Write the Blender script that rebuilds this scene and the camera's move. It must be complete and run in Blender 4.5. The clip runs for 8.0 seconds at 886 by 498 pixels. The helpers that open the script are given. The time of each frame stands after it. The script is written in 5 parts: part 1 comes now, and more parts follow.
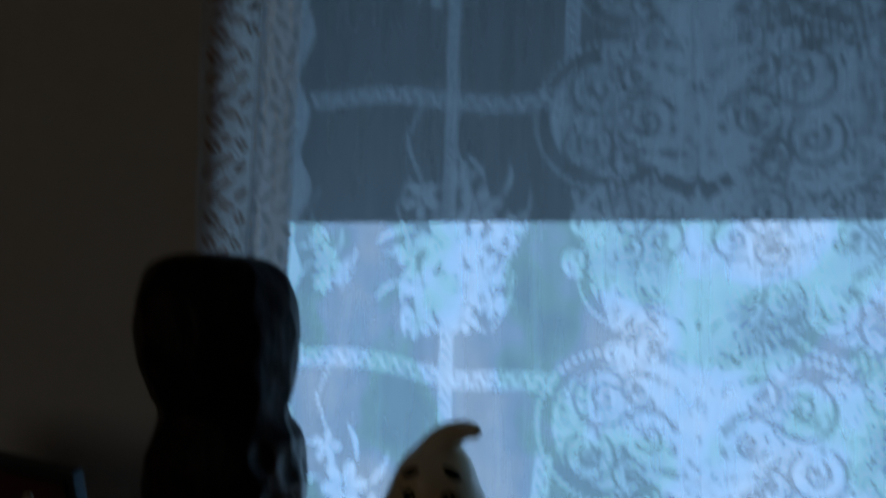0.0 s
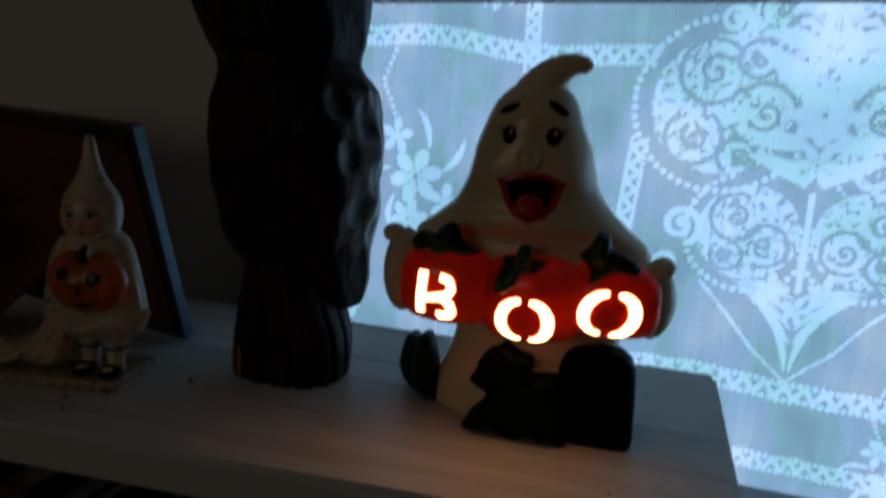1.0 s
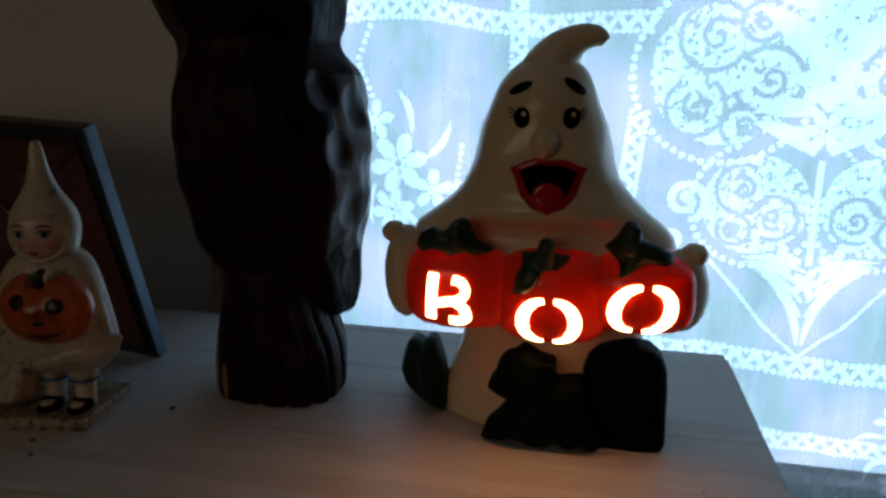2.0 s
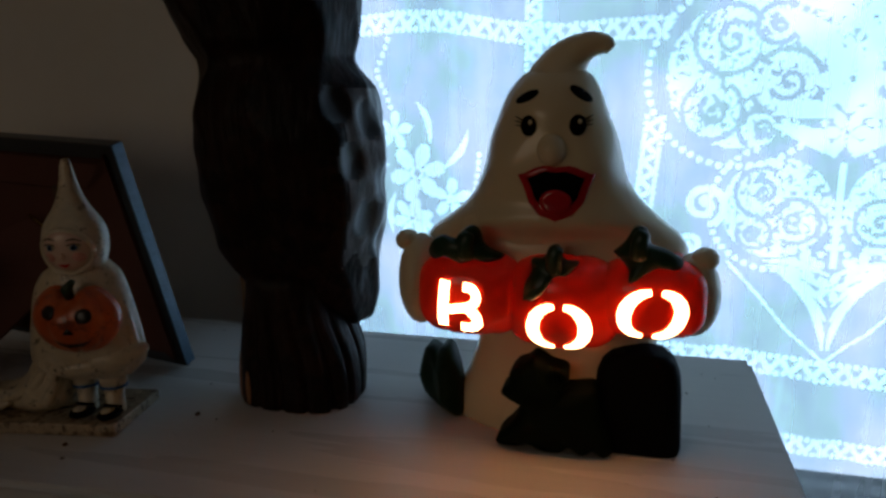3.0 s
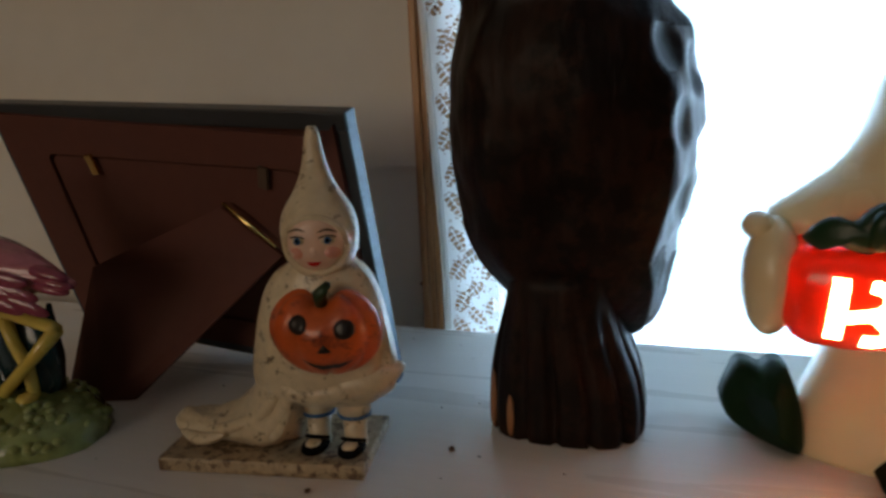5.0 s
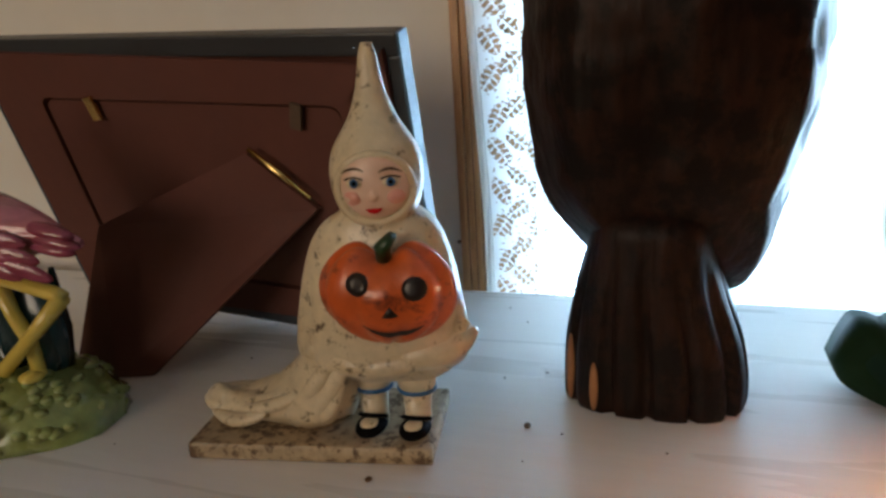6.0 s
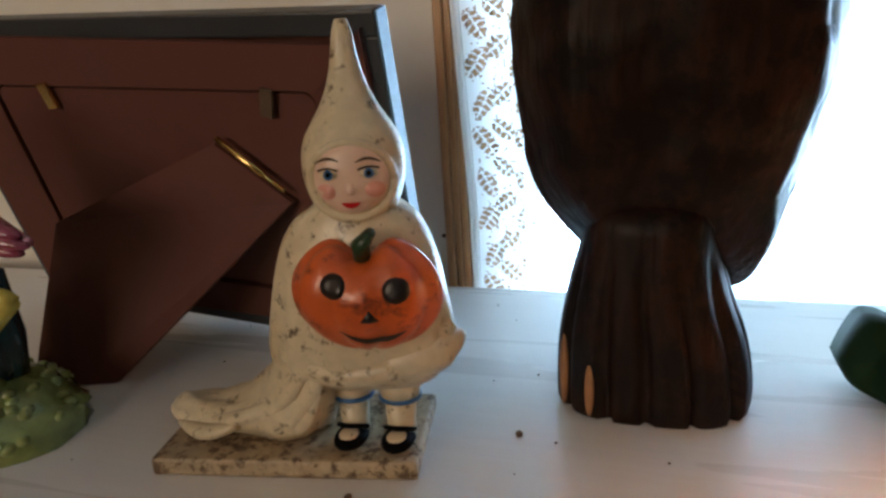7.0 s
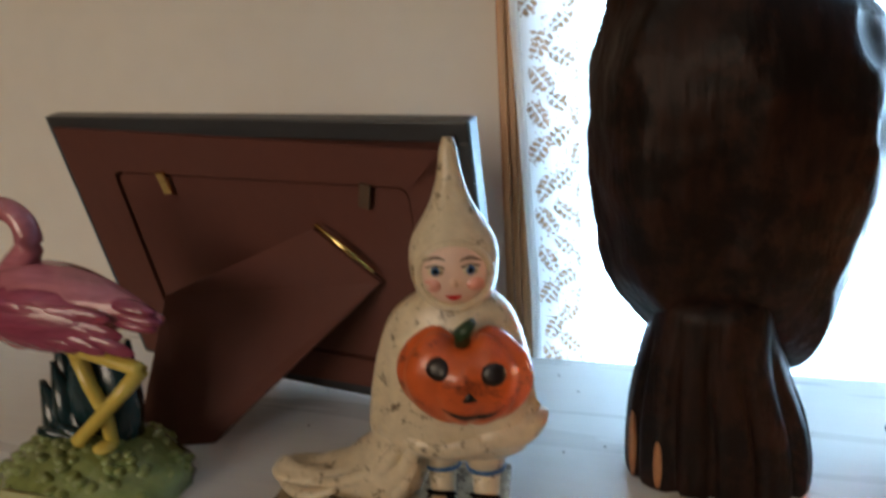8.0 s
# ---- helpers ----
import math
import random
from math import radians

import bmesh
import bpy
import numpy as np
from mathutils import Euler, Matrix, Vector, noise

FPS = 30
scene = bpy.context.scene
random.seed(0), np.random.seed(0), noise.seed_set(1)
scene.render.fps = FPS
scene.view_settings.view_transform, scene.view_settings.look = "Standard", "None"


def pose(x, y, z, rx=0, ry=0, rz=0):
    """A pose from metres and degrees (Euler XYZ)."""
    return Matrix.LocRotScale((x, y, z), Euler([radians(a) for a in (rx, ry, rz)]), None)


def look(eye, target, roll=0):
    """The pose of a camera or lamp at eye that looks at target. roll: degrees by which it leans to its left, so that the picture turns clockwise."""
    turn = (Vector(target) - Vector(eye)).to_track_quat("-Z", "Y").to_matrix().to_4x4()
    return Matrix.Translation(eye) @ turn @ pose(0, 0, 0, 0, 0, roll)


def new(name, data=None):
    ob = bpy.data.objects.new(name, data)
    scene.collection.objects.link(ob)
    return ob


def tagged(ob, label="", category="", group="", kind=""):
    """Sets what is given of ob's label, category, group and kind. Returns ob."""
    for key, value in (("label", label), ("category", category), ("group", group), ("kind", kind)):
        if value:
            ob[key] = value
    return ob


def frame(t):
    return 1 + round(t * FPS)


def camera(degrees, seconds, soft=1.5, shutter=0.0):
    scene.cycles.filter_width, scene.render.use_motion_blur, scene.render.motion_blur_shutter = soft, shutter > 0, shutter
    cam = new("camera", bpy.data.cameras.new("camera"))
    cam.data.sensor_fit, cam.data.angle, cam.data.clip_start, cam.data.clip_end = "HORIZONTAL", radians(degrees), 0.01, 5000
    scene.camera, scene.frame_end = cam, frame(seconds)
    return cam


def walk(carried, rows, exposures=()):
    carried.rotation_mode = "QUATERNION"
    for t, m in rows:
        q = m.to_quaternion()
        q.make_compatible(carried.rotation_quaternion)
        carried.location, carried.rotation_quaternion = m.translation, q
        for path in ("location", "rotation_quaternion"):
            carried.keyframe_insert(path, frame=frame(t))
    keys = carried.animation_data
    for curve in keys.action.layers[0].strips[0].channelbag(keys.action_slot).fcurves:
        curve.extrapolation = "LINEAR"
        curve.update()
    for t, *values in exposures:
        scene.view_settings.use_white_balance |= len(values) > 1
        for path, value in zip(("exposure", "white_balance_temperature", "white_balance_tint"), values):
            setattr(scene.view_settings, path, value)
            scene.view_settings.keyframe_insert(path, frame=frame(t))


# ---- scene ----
cam = camera(66.5, 8.0, 2.8, 0.38)
PATH = [
    (0, (0.219, 0.205, 0.319), (-0.293, 2.129, 0.505), 1.8),
    (0.1, (0.217, 0.212, 0.306), (-0.245, 2.160, 0.360), 1.6),
    (0.2, (0.214, 0.219, 0.293), (-0.251, 2.164, 0.306), 1.7),
    (0.3, (0.212, 0.226, 0.280), (-0.275, 2.165, 0.226), 1.8),
    (0.4, (0.209, 0.233, 0.267), (-0.316, 2.162, 0.172), 1.6),
    (0.5, (0.207, 0.240, 0.254), (-0.370, 2.150, 0.121), 1.3),
    (0.7, (0.191, 0.246, 0.234), (-0.420, 2.136, 0.005), 1.9),
    (0.8, (0.182, 0.248, 0.223), (-0.431, 2.133, -0.045), 2.0),
    (1, (0.166, 0.254, 0.203), (-0.409, 2.129, -0.19), 2.8),
    (1.2, (0.16, 0.274, 0.201), (-0.418, 2.12, -0.307), 1.9),
    (1.5, (0.116, 0.288, 0.207), (-0.292, 2.185, -0.277), 0.6),
    (3, (0.137, 0.284, 0.209), (-0.4, 2.16, -0.23), -1.3),
    (3.5, (0.137, 0.316, 0.198), (-0.436, 2.159, -0.327), -1.3),
    (4, (0.104, 0.326, 0.199), (-0.513, 2.166, -0.283), -0.4),
    (4.5, (0.03, 0.316, 0.196), (-0.555, 2.164, -0.295), -0.4),
    (5, (-0.034, 0.332, 0.189), (-0.676, 2.173, -0.255), -2.6),
    (6.5, (-0.09, 0.382, 0.165), (-0.695, 2.201, -0.408), -3.9),
    (7, (-0.093, 0.39, 0.165), (-0.669, 2.22, -0.401), -3.6),
    (7.5, (-0.1, 0.38, 0.167), (-0.693, 2.209, -0.383), -3.1),
    (8, (-0.107, 0.355, 0.19), (-0.771, 2.196, -0.223), -3.3),
]
EXPOSE = [(0.0, -2.75, 5700, 9), (0.5, -2.85, 5700, 9), (1.0, -2.4, 6250, 10), (1.5, -1.6, 6750, 15), (3.5, -1.58, 6750, 15), (4.0, -1.28, 6800, 15), (4.5, -0.68, 6600, 13),
          (5.0, 0.35, 6850, 14), (5.4, 0.92, 6800, 13), (6.3, 1.38, 6700, 13), (7.5, 1.40, 6650, 13), (8.0, 1.52, 6500, 13)]
walk(cam, [(t, look(eye, target, roll)) for t, eye, target, roll in PATH], EXPOSE)

from mathutils.bvhtree import BVHTree

# ---- light ----
world = bpy.data.worlds.new("world")
scene.world = world
world.use_nodes = True
wn = world.node_tree
sky = wn.nodes.new("ShaderNodeTexSky")
sky.sky_type, sky.sun_disc = "NISHITA", False
sky.sun_elevation, sky.sun_rotation = radians(38), radians(20)
wn.links.new(sky.outputs[0], wn.nodes["Background"].inputs[0])
wn.nodes["Background"].inputs[1].default_value = 0.11


def sun(strength, angle, m):
    data = bpy.data.lights.new("sun", "SUN")
    data.energy, data.angle, data.color = strength, radians(angle), (1.0, 0.96, 0.9)
    new("sun", data).matrix_world = m


def area(name, power, w, h, m, color):
    data = bpy.data.lights.new(name, "AREA")
    data.shape, data.size, data.size_y, data.energy, data.color = "RECTANGLE", w, h, power, color
    new(name, data).matrix_world = m


sun(0.8, 14, look((1.5, 6, 5), (0, 0, 0)))
def bulb(power, radius, at):
    data = bpy.data.lights.new("bulb", "POINT")
    data.energy, data.shadow_soft_size, data.color = power, radius, (1.0, 0.62, 0.32)
    new("bulb", data).location = at


for x, z in ((0.0460, 0.0945), (0.1000, 0.0920), (0.1480, 0.0970)):
    bulb(0.009, 0.008, (x, 0.657, z))
area("room_window_daylight", 9.0, 1.55, 1.0, look((-1.15, -2.13, 0.65), (-0.25, 0.6, 0.1)), (1.0, 0.71, 0.40))


# ---- materials ----
def material(name, color, rough=0.5, metal=0.0, spread=0.12, scale=40.0, bump=0.15, spots=None, coat=0.0, stretch=(1, 1, 1), amount=0.5, spot_scale=None, spec=0.5):
    """A surface with variation at two scales, relief and, where given, spots of another colour."""
    m = bpy.data.materials.new(name)
    m.use_nodes = True
    n, l = m.node_tree.nodes, m.node_tree.links
    p = n["Principled BSDF"]
    p.inputs["Metallic"].default_value = metal
    p.inputs["Specular IOR Level"].default_value = spec
    p.inputs["Coat Weight"].default_value = coat
    p.inputs["Coat Roughness"].default_value = 0.08
    co, mp = n.new("ShaderNodeTexCoord"), n.new("ShaderNodeMapping")
    mp.inputs["Scale"].default_value = stretch
    l.new(co.outputs["Object"], mp.inputs["Vector"])
    small, large = n.new("ShaderNodeTexNoise"), n.new("ShaderNodeTexNoise")
    small.inputs["Scale"].default_value, small.inputs["Detail"].default_value = scale * 4, 6
    large.inputs["Scale"].default_value, large.inputs["Detail"].default_value = scale * 0.6, 4
    for t in (small, large):
        l.new(mp.outputs[0], t.inputs["Vector"])
    dark = [c * (1 - spread) for c in color] + [1]
    light = [min(1, c * (1 + spread)) for c in color] + [1]
    r1 = n.new("ShaderNodeValToRGB")
    r1.color_ramp.elements[0].color, r1.color_ramp.elements[1].color = dark, light
    r1.color_ramp.elements[0].position, r1.color_ramp.elements[1].position = 0.3, 0.7
    mixf = n.new("ShaderNodeMath")
    mixf.operation = "MULTIPLY_ADD"
    mixf.inputs[1].default_value = 0.45
    half = n.new("ShaderNodeMath")
    half.operation = "MULTIPLY"
    half.inputs[1].default_value = 0.55
    l.new(large.outputs["Fac"], half.inputs[0])
    l.new(small.outputs["Fac"], mixf.inputs[0])
    l.new(half.outputs[0], mixf.inputs[2])
    l.new(mixf.outputs[0], r1.inputs[0])
    out = r1.outputs[0]
    if spots:
        st = n.new("ShaderNodeTexNoise")
        st.inputs["Scale"].default_value, st.inputs["Detail"].default_value, st.inputs["Roughness"].default_value = spot_scale or scale * 1.4, 8, 0.72
        l.new(co.outputs["Object"], st.inputs["Vector"])
        rr = n.new("ShaderNodeValToRGB")
        rr.color_ramp.elements[0].position, rr.color_ramp.elements[1].position = amount, amount + 0.09
        l.new(st.outputs["Fac"], rr.inputs[0])
        mx = n.new("ShaderNodeMix")
        mx.data_type = "RGBA"
        mx.inputs["B"].default_value = (*spots, 1)
        l.new(rr.outputs[0], mx.inputs["Factor"])
        l.new(out, mx.inputs["A"])
        out = mx.outputs["Result"]
    l.new(out, p.inputs["Base Color"])
    rg = n.new("ShaderNodeMapRange")
    rg.inputs["To Min"].default_value, rg.inputs["To Max"].default_value = max(0.02, rough - 0.08), min(1, rough + 0.1)
    l.new(large.outputs["Fac"], rg.inputs["Value"])
    l.new(rg.outputs[0], p.inputs["Roughness"])
    if bump:
        b = n.new("ShaderNodeBump")
        b.inputs["Strength"].default_value, b.inputs["Distance"].default_value = bump, 0.002
        l.new(mixf.outputs[0], b.inputs["Height"])
        l.new(b.outputs[0], p.inputs["Normal"])
    return m


def glow(name, color, strength):
    m = bpy.data.materials.new(name)
    m.use_nodes = True
    p = m.node_tree.nodes["Principled BSDF"]
    p.inputs["Base Color"].default_value = (*color, 1)
    p.inputs["Emission Color"].default_value = (*color, 1)
    p.inputs["Emission Strength"].default_value = strength
    return m


def cloth(name, color, clear, lit):
    """A thin fabric: part open weave, part lit through, part lit from the front."""
    m = bpy.data.materials.new(name)
    m.use_nodes = True
    n, l = m.node_tree.nodes, m.node_tree.links
    n.remove(n["Principled BSDF"])
    a, b, c = n.new("ShaderNodeBsdfTransparent"), n.new("ShaderNodeBsdfTranslucent"), n.new("ShaderNodeBsdfDiffuse")
    b.inputs[0].default_value = c.inputs[0].default_value = (*color, 1)
    m1, m2 = n.new("ShaderNodeMixShader"), n.new("ShaderNodeMixShader")
    m1.inputs[0].default_value = lit
    l.new(c.outputs[0], m1.inputs[1])
    l.new(b.outputs[0], m1.inputs[2])
    co, wv = n.new("ShaderNodeTexCoord"), n.new("ShaderNodeTexNoise")
    mp = n.new("ShaderNodeMapping")
    mp.inputs["Scale"].default_value = (60, 60, 6)
    l.new(co.outputs["Object"], mp.inputs[0])
    l.new(mp.outputs[0], wv.inputs["Vector"])
    wv.inputs["Scale"].default_value = 1.0
    rg = n.new("ShaderNodeMapRange")
    rg.inputs["To Min"].default_value, rg.inputs["To Max"].default_value = max(0, clear - 0.1), min(1, clear + 0.1)
    l.new(wv.outputs["Fac"], rg.inputs["Value"])
    l.new(rg.outputs[0], m2.inputs[0])
    l.new(m1.outputs[0], m2.inputs[1])
    l.new(a.outputs[0], m2.inputs[2])
    l.new(m2.outputs[0], n["Material Output"].inputs[0])
    return m


WALL = material("wall_paint", (0.70, 0.66, 0.585), 0.7, scale=9, spread=0.04, bump=0.08)
SHELF = material("white_shelf_paint", (0.66, 0.65, 0.62), 0.28, scale=14, spread=0.05, bump=0.12, stretch=(0.3, 4, 4), spots=(0.62, 0.60, 0.57), amount=0.66)
TRIM = material("oiled_pine", (0.40, 0.20, 0.085), 0.4, scale=30, spread=0.35, bump=0.2, stretch=(8, 8, 0.35))
FLOOR = material("floor_boards", (0.12, 0.06, 0.03), 0.4, scale=8, spread=0.3, bump=0.1, stretch=(6, 0.5, 1))
DARKWOOD = material("dark_carved_wood", (0.0170, 0.0066, 0.0041), 0.46, scale=22, spread=0.9, bump=1.0, stretch=(2.5, 2.5, 0.6), spec=0.16, spots=(0.006, 0.0030, 0.0022), amount=0.47, spot_scale=46)
PALEWOOD = material("bare_wood", (0.30, 0.13, 0.05), 0.5, scale=30, spread=0.3, bump=0.3)
# Worn flank wood, paled further by the window's sheen put into its colour.
WORNSHEEN = material("worn_wood_with_window_sheen", (0.050, 0.030, 0.024), 0.36, scale=26, spread=0.5, bump=0.6, stretch=(2, 2, 0.7), spec=0.45)
DUSKWOOD = material("blackened_wood", (0.012, 0.008, 0.008), 0.35, scale=30, spread=0.4, bump=0.3)
CREAM = material("cream_glaze", (0.87, 0.69, 0.42), 0.26, scale=12, spread=0.05, bump=0.05, coat=0.15)
RED = material("red_orange_glaze", (0.84, 0.050, 0.018), 0.2, scale=20, spread=0.18, bump=0.05, coat=0.4)
n, l = RED.node_tree.nodes, RED.node_tree.links
thin, mixed = n.new("ShaderNodeBsdfTranslucent"), n.new("ShaderNodeMixShader")
thin.inputs[0].default_value, mixed.inputs[0].default_value = (0.84, 0.04, 0.02, 1), 0.2
l.new(n["Principled BSDF"].outputs[0], mixed.inputs[1])
l.new(thin.outputs[0], mixed.inputs[2])
l.new(mixed.outputs[0], n["Material Output"].inputs[0])
LIPS = material("crimson_glaze", (0.55, 0.012, 0.02), 0.15, scale=20, spread=0.15, bump=0.03, coat=0.5)
LEAF = material("dark_green_glaze", (0.007, 0.038, 0.012), 0.42, scale=20, spread=0.3, bump=0.1, coat=0.08)
FOOTLEAF = material("matt_green_glaze", (0.006, 0.022, 0.007), 0.6, scale=20, spread=0.3, bump=0.1, spec=0.15)
BLACK = material("black_glaze", (0.003, 0.003, 0.0035), 0.55, scale=20, spread=0.3, bump=0.05, spec=0.04)
NIGHTLEAF = material("blackish_green_glaze", (0.0035, 0.0065, 0.003), 0.5, scale=20, spread=0.4, bump=0.1, spec=0.05)
LETTER = glow("lamplight_through_cutout", (1.0, 0.50, 0.20), 42)
IRON = material("aged_cream_paint", (0.62, 0.52, 0.35), 0.35, scale=45, spread=0.2, bump=0.5, spots=(0.085, 0.052, 0.028), amount=0.560, spot_scale=150, coat=0.2)
PLINTH = material("worn_plinth_paint", (0.38, 0.29, 0.18), 0.5, scale=50, spread=0.3, bump=0.4, spots=(0.10, 0.06, 0.03), amount=0.49, spot_scale=170)
PUMPKIN = material("orange_pumpkin_paint", (0.56, 0.10, 0.020), 0.30, scale=40, spread=0.3, bump=0.3, coat=0.2, spots=(0.17, 0.035, 0.014), amount=0.54, spot_scale=70)
SKIN = material("painted_face", (0.74, 0.52, 0.40), 0.3, scale=40, spread=0.08, bump=0.1, coat=0.3)
BLUSH = material("pink_cheek_paint", (0.72, 0.34, 0.27), 0.3, scale=40, spread=0.1, bump=0.1, coat=0.3)
BLUE = material("blue_sock_band", (0.03, 0.12, 0.28), 0.35, scale=40, spread=0.2, bump=0.1)
BROWN = material("brown_backing_board", (0.100, 0.030, 0.019), 0.8, scale=30, spread=0.10, bump=0.1)
FRAME = material("black_frame_lacquer", (0.034, 0.038, 0.042), 0.34, scale=30, spread=0.15, bump=0.1, stretch=(1, 1, 4))
# The blue is window light reflected on the edge, put into its colour.
FRAMESIDE = material("window_tinted_frame_edge", (0.06, 0.13, 0.19), 0.45, scale=30, spread=0.3, bump=0.1, stretch=(1, 1, 4))
BRASS = material("brass", (0.75, 0.52, 0.20), 0.22, metal=1.0, scale=60, spread=0.1, bump=0.05)
PINK = material("pink_glaze", (0.42, 0.14, 0.17), 0.2, scale=30, spread=0.3, bump=0.2, coat=0.4, stretch=(0.6, 2, 3))
PINKDARK = material("magenta_glaze", (0.28, 0.055, 0.10), 0.2, scale=40, spread=0.35, bump=0.3, coat=0.4, stretch=(0.5, 2, 4))
YELLOW = material("yellow_glaze", (0.60, 0.46, 0.09), 0.25, scale=30, spread=0.15, bump=0.1, coat=0.3)
TEAL = material("dark_teal_glaze", (0.006, 0.032, 0.040), 0.25, scale=30, spread=0.5, bump=0.3, coat=0.3, stretch=(2, 2, 0.5))
GRASS = material("green_glaze", (0.20, 0.25, 0.08), 0.25, scale=50, spread=0.4, bump=0.4, coat=0.4)
PLAQUE = material("pale_green_plaque", (0.40, 0.40, 0.20), 0.35, scale=30, spread=0.1, bump=0.1)
CRUMB = material("brown_crumb", (0.08, 0.05, 0.03), 0.8, scale=80, spread=0.3, bump=0.2)
# Dark boards for walls out of view, added to hold down bounced light.
DARKWALL = material("dark_bounce_cutting_wall", (0.11, 0.065, 0.04), 0.5, scale=6, spread=0.3, bump=0.1, stretch=(4, 4, 0.5))
PORCH = material("dark_porch_boards", (0.025, 0.018, 0.015), 0.6, scale=6, spread=0.3, bump=0.1, stretch=(1, 6, 1))
LAWN = material("pale_winter_lawn", (0.30, 0.33, 0.26), 0.9, scale=2, spread=0.35, bump=0.2)
PAPER = material("paper", (0.6, 0.55, 0.45), 0.8, scale=60, spread=0.1, bump=0.1)
PAINT = material("white_window_paint", (0.8, 0.8, 0.78), 0.4, scale=20, spread=0.04, bump=0.05)
SPINES = [material("book_cloth", c, 0.6, scale=40, spread=0.15, bump=0.15) for c in ((0.05, 0.02, 0.02), (0.02, 0.03, 0.06), (0.06, 0.05, 0.04), (0.02, 0.04, 0.03), (0.10, 0.05, 0.03))]
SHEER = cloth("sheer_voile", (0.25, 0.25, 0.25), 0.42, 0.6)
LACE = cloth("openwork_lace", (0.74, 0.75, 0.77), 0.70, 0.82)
BORDER = cloth("heavy_lace", (0.93, 0.92, 0.89), 0.03, 0.48)
# Emission in place of the daylit distance; it also lights curtain and room.
DISTANCE = bpy.data.materials.new("glowing_distance")
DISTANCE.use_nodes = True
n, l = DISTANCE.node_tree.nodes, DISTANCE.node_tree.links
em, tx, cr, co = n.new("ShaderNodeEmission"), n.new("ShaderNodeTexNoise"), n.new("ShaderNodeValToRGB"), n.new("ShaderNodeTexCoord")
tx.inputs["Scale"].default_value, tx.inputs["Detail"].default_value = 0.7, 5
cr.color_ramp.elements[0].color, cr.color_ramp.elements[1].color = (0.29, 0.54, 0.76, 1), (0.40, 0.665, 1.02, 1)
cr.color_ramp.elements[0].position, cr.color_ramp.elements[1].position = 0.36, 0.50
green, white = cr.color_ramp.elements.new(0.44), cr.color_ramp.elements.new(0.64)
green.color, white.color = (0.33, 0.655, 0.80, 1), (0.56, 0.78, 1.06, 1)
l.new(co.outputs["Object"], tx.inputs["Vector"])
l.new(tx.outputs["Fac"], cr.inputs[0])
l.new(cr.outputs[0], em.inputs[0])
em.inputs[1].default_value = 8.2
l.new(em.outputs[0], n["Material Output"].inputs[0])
GLASS = bpy.data.materials.new("window_glass")
GLASS.use_nodes = True
g = GLASS.node_tree.nodes["Principled BSDF"]
g.inputs["Transmission Weight"].default_value, g.inputs["Roughness"].default_value, g.inputs["IOR"].default_value = 1.0, 0.0, 1.01


# ---- mesh helpers ----
def smooth(bm, yes=True):
    for f in bm.faces:
        f.smooth = yes
    return bm


ORIGIN = {}


def part(name, bm, mat, parent=None, label=""):
    """Links a bmesh, given in world places, as one mesh under a thing or a part."""
    me = bpy.data.meshes.new(name)
    bmesh.ops.recalc_face_normals(bm, faces=bm.faces[:])
    if parent:
        bmesh.ops.translate(bm, verts=bm.verts[:], vec=-ORIGIN[parent.name])
    bm.to_mesh(me)
    bm.free()
    for m in (mat if isinstance(mat, (list, tuple)) else [mat]):
        me.materials.append(m)
    ob = new(name, me)
    if parent:
        ob.parent = parent
        ORIGIN[ob.name] = ORIGIN[parent.name]
    else:
        ORIGIN[ob.name] = Vector()
    return tagged(ob, label)


def box(bm, x0, x1, y0, y1, z0, z1, bevel=0.0, mi=0, m=None):
    vs = bmesh.ops.create_cube(bm, size=1)["verts"]
    for v in vs:
        v.co = Vector(((x0 + x1) / 2 + v.co.x * (x1 - x0), (y0 + y1) / 2 + v.co.y * (y1 - y0), (z0 + z1) / 2 + v.co.z * (z1 - z0)))
    fs = list({f for v in vs for f in v.link_faces})
    for f in fs:
        f.material_index = mi
    if bevel:
        r = bmesh.ops.bevel(bm, geom=list({e for v in vs for e in v.link_edges}), offset=bevel, segments=2, affect="EDGES", profile=0.6)
        vs = list({v for f in r["faces"] for v in f.verts} | {v for v in vs if v.is_valid})
        for f in r["faces"]:
            f.material_index = mi
    if m:
        bmesh.ops.transform(bm, matrix=m, verts=vs)
    return bm


def loft(bm, rings, mi=0, cap=True):
    """Skin over rings of points, all with the same count."""
    rows = [[bm.verts.new(p) for p in r] for r in rings]
    n = len(rows[0])
    for a, b in zip(rows, rows[1:]):
        for i in range(n):
            f = bm.faces.new((a[i], a[(i + 1) % n], b[(i + 1) % n], b[i]))
            f.material_index, f.smooth = mi, True
    if cap:
        for r in (rows[0], rows[-1]):
            f = bm.faces.new(r)
            f.material_index, f.smooth = mi, True
    return rows


def ring(cx, cy, z, rx, ry, n=32, wob=None):
    out = []
    for i in range(n):
        a = 2 * math.pi * i / n
        k = wob(a, z) if wob else 1.0
        out.append((cx + rx * k * math.cos(a), cy + ry * k * math.sin(a), z))
    return out


def blob(bm, c, r, mi=0, m=None, seg=20, rings=12, fn=None):
    """An ellipsoid, whose points fn may move."""
    mat = Matrix.Translation(c) @ (m or Matrix()) @ Matrix.Diagonal((*r, 1))
    vs = bmesh.ops.create_uvsphere(bm, u_segments=seg, v_segments=rings, radius=1)["verts"]
    for v in vs:
        p = fn(v.co.copy()) if fn else v.co
        v.co = mat @ p
    for f in {f for v in vs for f in v.link_faces}:
        f.material_index, f.smooth = mi, True
    return vs


